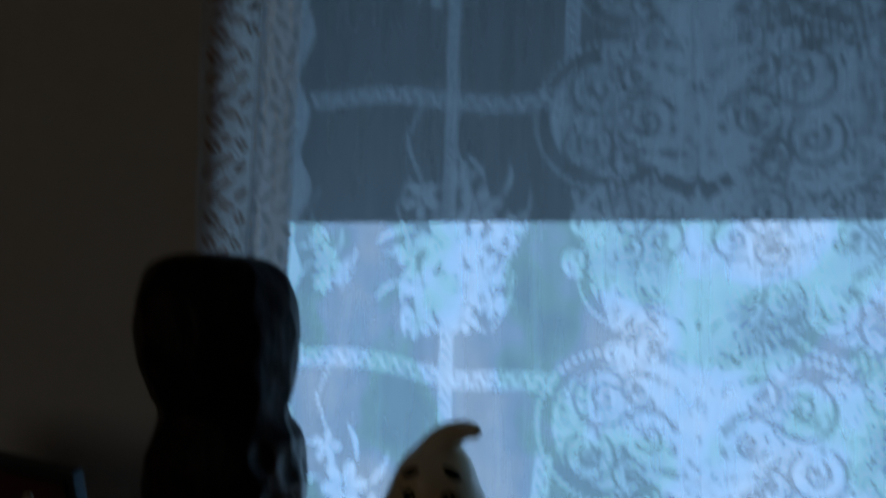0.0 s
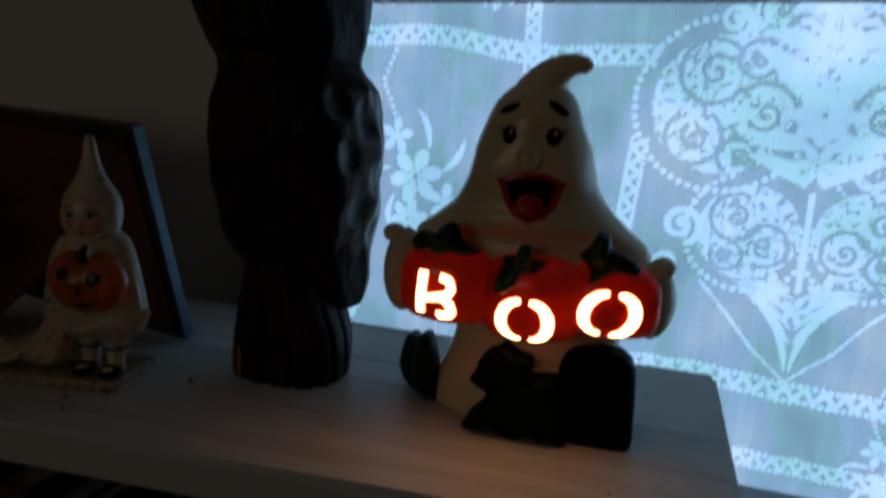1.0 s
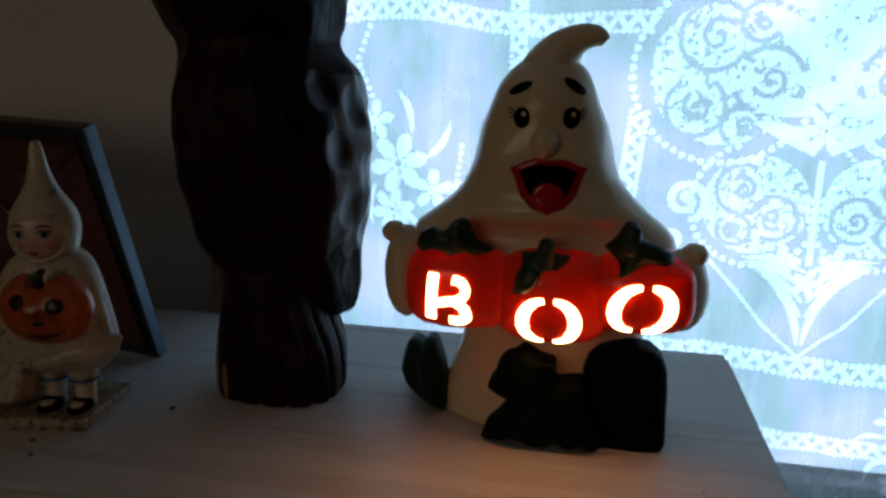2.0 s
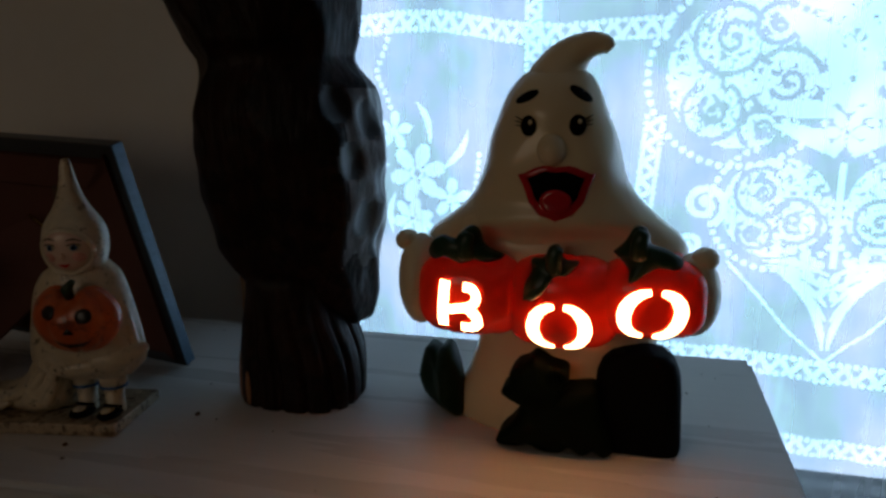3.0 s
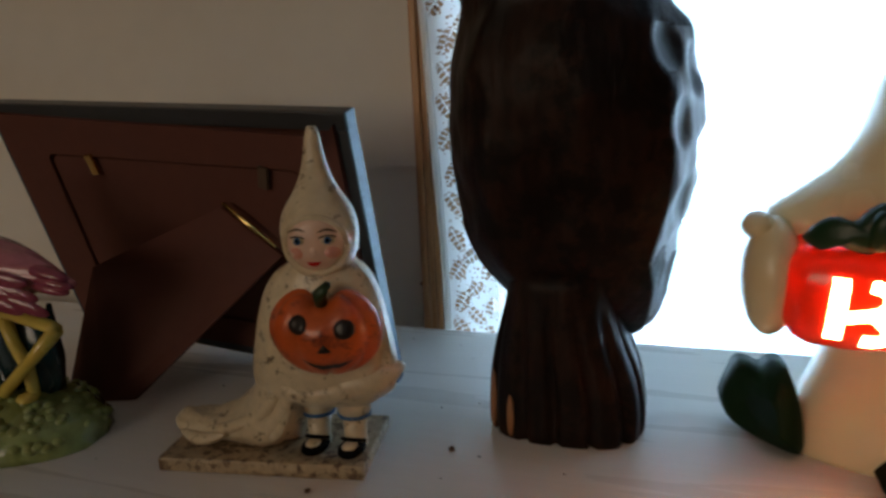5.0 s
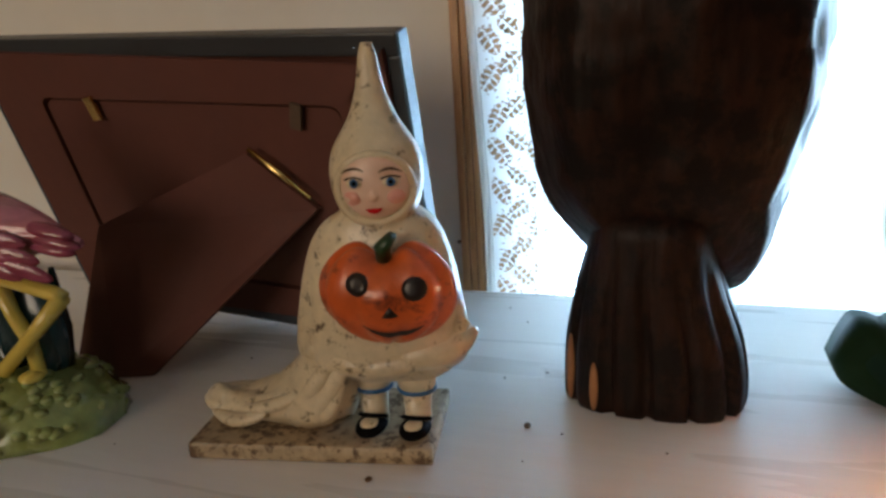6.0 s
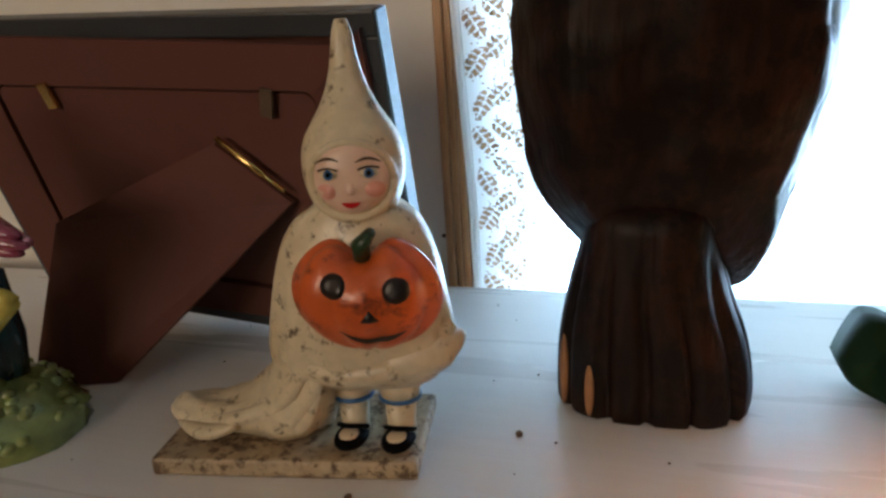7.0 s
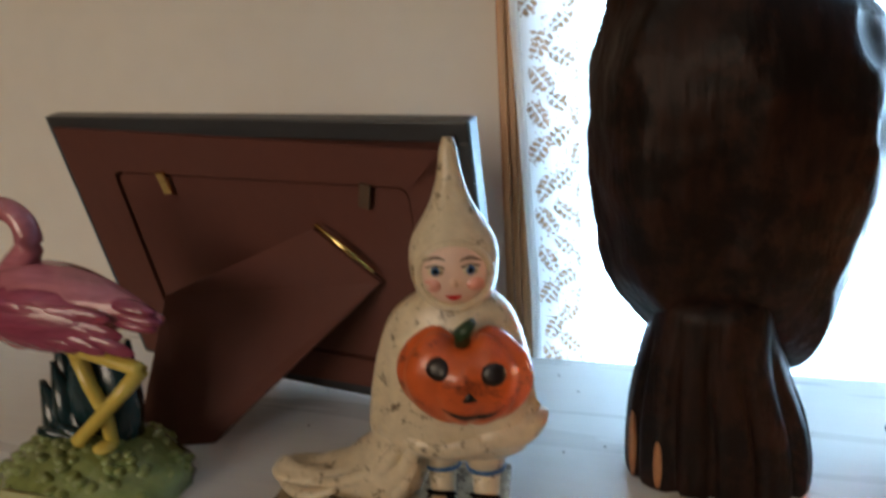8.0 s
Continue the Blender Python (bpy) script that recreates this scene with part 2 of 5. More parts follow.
def spline(knots, n):
    """Smooth values through rows of numbers (Catmull-Rom), n points in all."""
    k = [knots[0]] + list(knots) + [knots[-1]]
    out, segs = [], len(knots) - 1
    for i in range(n):
        u = i / (n - 1) * segs
        s = min(int(u), segs - 1)
        t = u - s
        p0, p1, p2, p3 = k[s:s + 4]
        out.append(tuple(0.5 * (2 * b + (c - a) * t + (2 * a - 5 * b + 4 * c - d) * t * t + (3 * b - a - 3 * c + d) * t ** 3) for a, b, c, d in zip(p0, p1, p2, p3)))
    return out


def tube(bm, pts, r, mi=0, n=8):
    """A round bar along points; r is one radius or one for each point."""
    pts = [Vector(p) for p in pts]
    rs = r if isinstance(r, (list, tuple)) else [r] * len(pts)
    rings, up = [], Vector((0, 0, 1))
    for i, p in enumerate(pts):
        d = (pts[min(i + 1, len(pts) - 1)] - pts[max(i - 1, 0)]).normalized()
        if abs(d.dot(up)) > 0.95:
            up = Vector((0, 1, 0))
        s = d.cross(up).normalized()
        u = s.cross(d).normalized()
        rings.append([p + rs[i] * (math.cos(2 * math.pi * k / n) * s + math.sin(2 * math.pi * k / n) * u) for k in range(n)])
    loft(bm, rings, mi)
    return bm


def thing(name, label, category, at, group=""):
    e = new(name)
    e.location = at
    ORIGIN[e.name] = Vector(at)
    return tagged(e, label, category, group)


def solo(name, bm, mat, label, category, at, group=""):
    """A thing of one mesh, with its origin at its base."""
    bmesh.ops.translate(bm, verts=bm.verts[:], vec=-Vector(at))
    ob = part(name, bm, mat)
    ob.location = at
    return tagged(ob, label, category, group)


def structure(name, bm, mat, label, category):
    return tagged(part(name, bm, mat), label, category, kind="structure")


def drape(tree, x, z, off, y0=0.3):
    """The place on a surface straight behind (x, z), lifted off it towards the room."""
    hit = tree.ray_cast(Vector((x, y0, z)), Vector((0, 1, 0)))[0]
    return Vector((x, (hit.y if hit else 0.66) - off, z))


def patch(bm, tree, outline, off, mi=0, rings=3):
    """A filled, slightly domed shape laid on a surface."""
    cx, cz = sum(p[0] for p in outline) / len(outline), sum(p[1] for p in outline) / len(outline)
    rows = [[bm.verts.new(drape(tree, x, z, -0.0006)) for x, z in outline]]
    for k in range(rings):
        f = 1 - 0.04 - k / rings
        rows.append([bm.verts.new(drape(tree, cx + (x - cx) * f, cz + (z - cz) * f, off)) for x, z in outline])
    n = len(outline)
    for a, b in zip(rows, rows[1:]):
        for i in range(n):
            f = bm.faces.new((a[i], a[(i + 1) % n], b[(i + 1) % n], b[i]))
            f.smooth, f.material_index = True, mi
    c = bm.verts.new(drape(tree, cx, cz, off))
    for i in range(n):
        f = bm.faces.new((rows[-1][i], rows[-1][(i + 1) % n], c))
        f.smooth, f.material_index = True, mi


def strip(bm, pts, widths, place, mi=0):
    """A ribbon of changing width along points of a plane; place(x, z) puts each corner in the world."""
    n, rows = len(pts), []
    for i, (x, z) in enumerate(pts):
        ax, az = pts[max(i - 1, 0)]
        bx, bz = pts[min(i + 1, n - 1)]
        d = math.hypot(bx - ax, bz - az) or 1
        w = (widths[i] if isinstance(widths, (list, tuple)) else widths) / 2
        nx, nz = -(bz - az) / d * w, (bx - ax) / d * w
        rows.append((bm.verts.new(place(x + nx, z + nz)), bm.verts.new(place(x, z)), bm.verts.new(place(x - nx, z - nz))))
    for a, b in zip(rows, rows[1:]):
        for k in (0, 1):
            f = bm.faces.new((a[k], a[k + 1], b[k + 1], b[k]))
            f.material_index = mi


def oval(cx, cz, rx, rz, n=20, turn=0.0):
    c, s = math.cos(turn), math.sin(turn)
    out = []
    for i in range(n):
        a = 2 * math.pi * i / n
        x, z = rx * math.cos(a), rz * math.sin(a)
        out.append((cx + x * c - z * s, cz + x * s + z * c))
    return out


# ---- room ----
def slabs(name, label, category, mat, *dims):
    bm = bmesh.new()
    for d in dims:
        box(bm, *d)
    return structure(name, bm, mat, label, category)


X0, X1, SILL, HEAD = -0.213, 1.05, -0.19, 1.30
slabs("floor", "brown wooden floor boards of the room", "floor", FLOOR, (-2.1, 2.1, -2.1, 0.866, -0.85, -0.75))
slabs("ceiling", "plain white painted ceiling of the room", "ceiling", WALL, (-2.25, 2.2, -2.2, 0.98, 1.65, 1.75))
slabs("wall_north", "off-white painted wall with a window opening", "wall", WALL, (-2.1, X0, 0.866, 0.98, -0.75, 1.65), (X1, 2.1, 0.866, 0.98, -0.75, 1.65),
      (X0, X1, 0.866, 0.98, -0.75, SILL), (X0, X1, 0.866, 0.98, HEAD, 1.65))
# three unseen walls, kept dark so little light bounces back
slabs("wall_east", "unseen room wall, made dark to cut bounced light", "wall", DARKWALL, (2.1, 2.2, -2.1, 0.98, -0.75, 1.65))
slabs("wall_west", "unseen room wall, made dark to cut bounced light", "wall", DARKWALL, (-2.2, -2.1, -2.1, 0.98, -0.75, 1.65))
slabs("wall_south", "unseen dark wall with a window opening, made to cut bounced light", "wall", DARKWALL, (-2.2, -2.0, -2.2, -2.1, -0.75, 1.65), (-0.3, 2.2, -2.2, -2.1, -0.75, 1.65),
      (-2.0, -0.3, -2.2, -2.1, -0.75, 0.1), (-2.0, -0.3, -2.2, -2.1, 1.2, 1.65))
bm = bmesh.new()
box(bm, -0.2360, -0.2140, 0.857, 0.866, -0.14, 1.36)
for x, w, y in ((-0.2358, 0.0064, 0.8515), (-0.2288, 0.0050, 0.8530), (-0.2233, 0.0045, 0.8535), (-0.2183, 0.0042, 0.8545)):
    box(bm, x, x + w, y, 0.8575, -0.14, 1.36, 0.0013)
structure("trim_left", bm, TRIM, "reeded oiled pine window trim on the wall", "trim")
slabs("window_stile", "broad oiled pine stile beside the window glass", "trim", TRIM, (X0 + 0.0125, X0 + 0.032, 0.880, 0.929, SILL, HEAD - 0.002))
slabs("window_jamb", "oiled pine lining inside the window opening", "trim", TRIM, (X0 + 0.0005, X0 + 0.012, 0.856, 0.929, SILL, HEAD - 0.002))
slabs("trim_right", "oiled pine window trim on the wall", "trim", TRIM, (X1 + 0.002, X1 + 0.07, 0.851, 0.866, -0.14, 1.36))
slabs("trim_top", "oiled pine window trim on the wall", "trim", TRIM, (-0.2138, X1 + 0.002, 0.852, 0.866, HEAD + 0.002, 1.36))
slabs("window_sill", "oiled pine sill under the window", "sill", TRIM, (-0.2138, X1 + 0.002, 0.853, 0.985, SILL - 0.03, SILL - 0.002))

# the window behind the curtain, with its panes
win = tagged(part("window_1", box(bmesh.new(), X0 + 0.002, X0 + 0.032, 0.93, 0.965, SILL, HEAD - 0.002), TRIM), "oiled pine sash window with daylight outside", "window", kind="structure")
for d in ((X1 - 0.032, X1 - 0.002, 0.93, 0.965, SILL, HEAD - 0.002), (X0 + 0.032, X1 - 0.032, 0.93, 0.965, SILL, SILL + 0.03), (X0 + 0.032, X1 - 0.032, 0.93, 0.965, HEAD - 0.032, HEAD - 0.002),
          (X0 + 0.032, X1 - 0.032, 0.932, 0.963, 0.78, 0.815)):
    part("window_frame", box(bmesh.new(), *d, bevel=0.003), PAINT, win)
for z0, z1 in ((SILL + 0.03, 0.78), (0.815, HEAD - 0.032)):
    ob = part("pane", box(bmesh.new(), X0 + 0.03, X1 - 0.03, 0.946, 0.949, z0, z1), GLASS, win, "clear window glass")
    ob.visible_shadow = False
win2 = tagged(part("window_2", box(bmesh.new(), -2.0, -1.96, -2.18, -2.14, 0.1, 1.2), PAINT), "white painted window in the opposite wall", "window", kind="structure")
for d in ((-0.34, -0.3, -2.18, -2.14, 0.1, 1.2), (-1.96, -0.34, -2.18, -2.14, 0.1, 0.14), (-1.96, -0.34, -2.18, -2.14, 1.16, 1.2)):
    part("window_frame", box(bmesh.new(), *d, bevel=0.003), PAINT, win2)

# outside: a glowing sheet for the bright distance, the dark underside of an eave, and the ground
slabs("ground", "pale open ground outside the window", "ground", LAWN, (-900, 900, 0.99, 1800, -6.1, -6.0))
# its unseen near part is added to block steep sky light above the window
slabs("eave", "dark boarded underside of an eave outside", "roof", PORCH, (-6, 8, 1.0, 6.0, 1.12, 1.18))
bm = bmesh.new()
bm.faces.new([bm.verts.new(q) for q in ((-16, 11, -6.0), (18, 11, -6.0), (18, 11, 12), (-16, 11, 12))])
structure("backdrop", bm, DISTANCE, "glowing backdrop sheet standing in for the bright distance outside", "backdrop")


# ---- bookcase ----
def front(x):
    return 0.563 + 0.075 * x


case = thing("bookcase", "white painted bookcase with a broad worn top", "bookcase", (-0.5, 0.69, -0.75))
bm = bmesh.new()
lower = [(-1.25, front(-1.25)), (0.232, front(0.232)), (0.232, 0.836), (-1.25, 0.836)]
vs = [[bm.verts.new((x, y, z)) for x, y in lower] for z in (-0.028, 0.0)]
bm.faces.new(vs[0]), bm.faces.new(vs[1])
for i in range(4):
    bm.faces.new((vs[0][i], vs[0][(i + 1) % 4], vs[1][(i + 1) % 4], vs[1][i]))
bmesh.ops.bevel(bm, geom=bm.edges[:], offset=0.004, segments=3, affect="EDGES")
part("top", bm, SHELF, case)
part("side_panel", box(bmesh.new(), 0.205, 0.225, 0.60, 0.83, -0.75, -0.028, 0.002), SHELF, case)
part("side_panel", box(bmesh.new(), -1.24, -1.22, 0.50, 0.83, -0.75, -0.028, 0.002), SHELF, case)
part("back_panel", box(bmesh.new(), -1.22, 0.205, 0.815, 0.83, -0.75, -0.028), SHELF, case)
for z in (-0.40, -0.72):
    part("shelf_board", box(bmesh.new(), -1.22, 0.205, 0.60, 0.815, z - 0.02, z, 0.002), SHELF, case)

rng = random.Random(4)
x, n = -0.62, 0
while x < 0.17:
    w, h, d = rng.uniform(0.018, 0.042), rng.uniform(0.23, 0.33), rng.uniform(0.14, 0.19)
    y = 0.618 + rng.uniform(0, 0.015)
    bk = thing("book", "dark cloth-bound book standing upright on the shelf", "book", (x + w / 2, y + d / 2, -0.40), "books on the shelf")
    bm = bmesh.new()
    box(bm, x, x + 0.002, y, y + d, -0.40, -0.40 + h)
    box(bm, x + w - 0.002, x + w, y, y + d, -0.40, -0.40 + h)
    box(bm, x + 0.002, x + w - 0.002, y, y + 0.003, -0.40, -0.40 + h)
    part("cover", bm, SPINES[n % 5], bk)
    part("page_block", box(bmesh.new(), x + 0.0025, x + w - 0.0025, y + 0.0035, y + d - 0.004, -0.396, -0.404 + h), PAPER, bk, "cream paper pages")
    x += w + 0.0015
    n += 1


# ---- lace curtain ----
def fold(x, z):
    """How far the hanging cloth lies from the wall's plane at a place."""
    return 0.8445 + 0.0035 * math.sin(x * 62 + 0.8 * math.sin(z * 5)) * (0.6 + 0.4 * math.sin(x * 17)) + 0.0015 * math.sin(x * 151 + z * 3)


def on_cloth(lift):
    return lambda x, z: Vector((x, fold(x, z) - lift, z))


def arc(cx, cz, r, a0, a1, n=28, rz=None):
    return [(cx + r * math.cos(radians(a0 + (a1 - a0) * i / n)), cz + (rz or r) * math.sin(radians(a0 + (a1 - a0) * i / n))) for i in range(n + 1)]


def disc(bm, x, z, r, lift=0.0012, n=8, rz=None, turn=0.0):
    pl = on_cloth(lift)
    bm.faces.new([bm.verts.new(pl(*p)) for p in oval(x, z, r, rz or r, n, turn)])


def rope(bm, pts, bead, gap=1.7):
    """A beaded edge along a line."""
    left = 0.0
    for (ax, az), (bx, bz) in zip(pts, pts[1:]):
        d = math.hypot(bx - ax, bz - az)
        while left < d:
            f = left / d
            disc(bm, ax + (bx - ax) * f, az + (bz - az) * f, bead * 0.62, n=6)
            left += bead * gap
        left -= d


def spiral(bm, cx, cz, r, start, way=1, turns=1.35, w=0.0045):
    n = 44
    pts = [(cx + r * (1 - 0.80 * i / n) * math.cos(radians(start) + way * 2 * math.pi * turns * i / n), cz + r * (1 - 0.80 * i / n) * math.sin(radians(start) + way * 2 * math.pi * turns * i / n)) for i in range(n + 1)]
    strip(bm, pts, [w * (1 - 0.25 * i / n) for i in range(n + 1)], on_cloth(0.001))
    disc(bm, *pts[-1], w * 0.8, n=10)


def rosette(bm, cx, cz, r, petals=6, turn=0.0):
    for k in range(petals):
        a = turn + 2 * math.pi * k / petals
        disc(bm, cx + r * 0.62 * math.cos(a), cz + r * 0.62 * math.sin(a), r * 0.40, n=10, rz=r * 0.26, turn=a)
    strip(bm, arc(cx, cz, r * 0.18, 0, 360, 12), r * 0.12, on_cloth(0.001))


def frond(bm, x, z, length, angle, w, bend=0.3):
    n = 12
    pts = []
    for i in range(n + 1):
        u = i / n
        a = angle + bend * u
        pts.append((x + length * u * math.cos(a), z + length * u * math.sin(a)))
    strip(bm, pts, [w * math.sin(math.pi * min(0.97, 0.08 + 0.9 * i / n)) for i in range(n + 1)], on_cloth(0.001))


def medallion(cx, cz, s, index):
    """A mirrored group of filled rings with scrolls left open in them, rosettes and fronds, that ends below in a point."""
    solid, gaps, edge = bmesh.new(), bmesh.new(), bmesh.new()
    fill = random.Random(int(cx * 1000) + int(cz * 100))
    for m in (-1, 1):
        X = lambda x: cx + m * x * s
        Z = lambda z: cz + z * s
        deg = lambda a: a if m > 0 else 180 - a
        # the upper ring: a filled round in a beaded outline, two small rounds and a scroll left open in it
        ux, uz = -0.073, 0.045
        disc(solid, X(ux), Z(uz), 0.0545 * s, n=36)
        rope(edge, [(X(x), Z(z)) for x, z in arc(ux, uz, 0.068, 70, 330, 44)], 0.0044 * s)
        for ox, oz, r, a0 in ((-0.010, 0.026, 0.025, 30), (0.030, -0.006, 0.024, 200), (-0.020, -0.026, 0.022, 120), (0.022, 0.036, 0.014, 80), (0.014, -0.040, 0.014, 300)):
            strip(gaps, [(X(x), Z(z)) for x, z in arc(ux + ox, uz + oz, r, a0, a0 + 300, 26)], 0.0040 * s, on_cloth(0.001))
            spiral(gaps, X(ux + ox + 0.002), Z(uz + oz), r * 0.56 * s, deg(a0), m, 1.1, 0.0038 * s)
        for q in range(26):
            a, d = fill.uniform(0, 6.28), 0.050 * math.sqrt(fill.random())
            disc(gaps, X(ux + d * math.cos(a)), Z(uz + d * math.sin(a)), fill.uniform(0.0011, 0.0026) * s, n=7)
        # the lower ring
        lx, lz = -0.043, -0.055
        disc(solid, X(lx), Z(lz), 0.0385 * s, n=32)
        rope(edge, [(X(x), Z(z)) for x, z in arc(lx, lz, 0.048, 110, 372, 40)], 0.0042 * s)
        for ox, oz, r, a0 in ((-0.010, 0.012, 0.019, 60), (0.014, -0.010, 0.017, 240), (-0.014, -0.020, 0.012, 160)):
            strip(gaps, [(X(x), Z(z)) for x, z in arc(lx + ox, lz + oz, r, a0, a0 + 290, 22)], 0.0036 * s, on_cloth(0.001))
            spiral(gaps, X(lx + ox), Z(lz + oz), r * 0.55 * s, deg(a0 + 60), -m, 1.0, 0.0036 * s)
        for q in range(16):
            a, d = fill.uniform(0, 6.28), 0.036 * math.sqrt(fill.random())
            disc(gaps, X(lx + d * math.cos(a)), Z(lz + d * math.sin(a)), fill.uniform(0.0011, 0.0024) * s, n=7)
        # small curls beside it, and the point below
        spiral(edge, X(-0.095), Z(-0.053), 0.017 * s, deg(-60), m, w=0.0062 * s)
        spiral(edge, X(-0.103), Z(-0.086), 0.012 * s, deg(-60), -m, w=0.0050 * s)
        strip(edge, [(X(-0.075), Z(-0.098)), (X(-0.050), Z(-0.125)), (X(-0.028), Z(-0.152)), (X(0), Z(-0.176))], 0.0022 * s, on_cloth(0.001))
        for q in range(6):
            frond(edge, X(-0.002), Z(-0.166 + 0.012 * q), 0.050 * s, math.pi / 2 + m * (0.08 + 0.20 * q), 0.0050 * s, m * 0.30)
        for x, z, l, a, w in ((-0.006, -0.015, 0.05, 0.75, 0.012), (-0.006, 0.015, 0.045, 1.2, 0.014), (-0.008, 0.05, 0.06, 0.5, 0.018), (-0.004, 0.085, 0.05, 0.9, 0.014), (-0.004, 0.108, 0.055, 0.35, 0.013)):
            frond(edge, X(x), Z(z), l * s, math.pi / 2 + m * a, w * s, m * 0.35)
        rosette(edge, X(-0.020), Z(-0.100), 0.014 * s, 5, 0.2)
    for z, r, n in ((0.002, 0.017, 6), (0.040, 0.024, 8), (0.088, 0.020, 6), (0.125, 0.016, 6), (-0.115, 0.012, 5)):
        rosette(edge, cx, cz + z * s, r * s, n)
    strip(edge, [(cx, cz - 0.020 * s), (cx, cz - 0.10 * s)], 0.004 * s, on_cloth(0.001))
    weave(solid, index, True)
    weave(gaps, 0)
    weave(edge, index)


def ladder(bm, a, b, w):
    """An openwork band between two places: two edges of beads and a zigzag between."""
    dx, dz = b[0] - a[0], b[1] - a[1]
    d = math.hypot(dx, dz)
    ux, uz = dx / d, dz / d
    n = max(4, int(d / (w * 0.55)))
    sag = lambda f: 0.004 * math.sin(f * 9 + a[1] * 20)
    for side in (-0.5, 0.5):
        pts = [(a[0] + dx * i / 40 - uz * w * side, a[1] + dz * i / 40 + ux * w * side + abs(ux) * sag(i / 40)) for i in range(41)]
        rope(bm, pts, w * 0.30, 1.35)
    for i in range(n):
        f0, f1, s = i / n, (i + 1) / n, (-0.42 if i % 2 else 0.42)
        strip(bm, [(a[0] + dx * f0 - uz * w * s, a[1] + dz * f0 + ux * w * s + abs(ux) * sag(f0)), (a[0] + dx * f1 + uz * w * s, a[1] + dz * f1 - ux * w * s + abs(ux) * sag(f1))], w * 0.32, on_cloth(0.001))


def spray(bm, cx, cz, s, lean=0.0):
    """A small bouquet with a stem, blooms and leaves."""
    rosette(bm, cx, cz, 0.026 * s, 6, lean)
    rosette(bm, cx + 0.030 * s, cz - 0.022 * s, 0.018 * s, 5, lean)
    rosette(bm, cx - 0.020 * s, cz + 0.036 * s, 0.017 * s, 5, lean)
    rosette(bm, cx - 0.006 * s, cz - 0.040 * s, 0.019 * s, 6, lean)
    for q in range(7):
        a = lean + 0.9 * q
        frond(bm, cx + 0.026 * s * math.cos(a), cz + 0.030 * s * math.sin(a), 0.036 * s, a + 0.3, 0.006 * s, 0.5)
    rope(bm, [(cx - 0.02 * s, cz + 0.05 * s), (cx - 0.035 * s, cz + 0.085 * s), (cx - 0.02 * s, cz + 0.12 * s)], 0.004 * s)
    rope(bm, [(cx + 0.03 * s, cz - 0.05 * s), (cx + 0.05 * s, cz - 0.02 * s), (cx + 0.055 * s, cz + 0.02 * s)], 0.0035 * s)


TOPZ, LOWZ = 1.28, -0.32
curtain = thing("lace_curtain", "sheer white lace curtain with scrolls hanging over the window", "curtain", (0.35, 0.845, LOWZ))
CELL, GX0, GZ0, GNX, GNZ = 0.0012, -0.170, -0.32, 600, 860
cover = np.zeros((GNZ, GNX), np.int32)
grain = np.random.default_rng(7).standard_normal((GNZ + 2, GNX + 2))
MESHES = sum(grain[j:j + GNZ, i:i + GNX] for j in range(3) for i in range(3)) / 3.0


def weave(bm, index, net=False):
    """Marks the cells of the cloth that a motif's openwork covers; net leaves fine meshes open in it."""
    for f in bm.faces:
        pts = [((v.co.x - GX0) / CELL, (v.co.z - GZ0) / CELL) for v in f.verts]
        i0, i1 = max(0, int(min(q[0] for q in pts))), min(GNX - 1, int(max(q[0] for q in pts)) + 1)
        j0, j1 = max(0, int(min(q[1] for q in pts))), min(GNZ - 1, int(max(q[1] for q in pts)) + 1)
        if i1 < i0 or j1 < j0:
            continue
        gx, gz = np.meshgrid(np.arange(i0, i1 + 1) + 0.5, np.arange(j0, j1 + 1) + 0.5)
        pos = np.ones(gx.shape, bool)
        neg = np.ones(gx.shape, bool)
        for (ax, az), (bx, bz) in zip(pts, pts[1:] + pts[:1]):
            side = (bx - ax) * (gz - az) - (bz - az) * (gx - ax)
            pos &= side >= -0.15
            neg &= side <= 0.15
        block = cover[j0:j1 + 1, i0:i1 + 1]
        mark = pos | neg
        if net:
            mark &= MESHES[j0:j1 + 1, i0:i1 + 1] > -0.8
        block[mark] = index
    bm.free()


names = [("sheer_panel", "sheer white voile"), ("lace_edge", "dense openwork lace beside the border")]


def edge_band(x0, x1, index):
    """A dense strip of lace with leaves, eyelets and a wavy inner edge left open in it."""
    solid, gaps = bmesh.new(), bmesh.new()
    fill = random.Random(21)
    z = LOWZ
    while z < 0.70:
        wide = x1 + 0.007 * math.sin(z * 75) + 0.004 * math.sin(z * 31)
        solid.faces.new([solid.verts.new((x, 0.8, q)) for x, q in ((x0, z), (wide, z), (wide, z + 0.003), (x0, z + 0.003))])
        z += 0.003
    z = LOWZ
    while z < 0.70:
        for k, u in enumerate((0.16, 0.42, 0.70)):
            x, q, a = x0 + (x1 - x0) * u + fill.uniform(-0.003, 0.003), z + 0.012 * (k % 2) + fill.uniform(-0.002, 0.002), fill.uniform(0.6, 2.4)
            for j in range(5):
                d = (j - 2) * 0.0042
                disc(gaps, x + d * math.cos(a), q + d * math.sin(a), 0.0018, n=8, rz=0.0050 - 0.0011 * abs(j - 2), turn=a)
            disc(gaps, x + fill.uniform(0.006, 0.009), q + fill.uniform(0.006, 0.011), fill.uniform(0.0014, 0.0026), n=8)
        z += 0.024
    weave(solid, index)
    weave(gaps, 0)


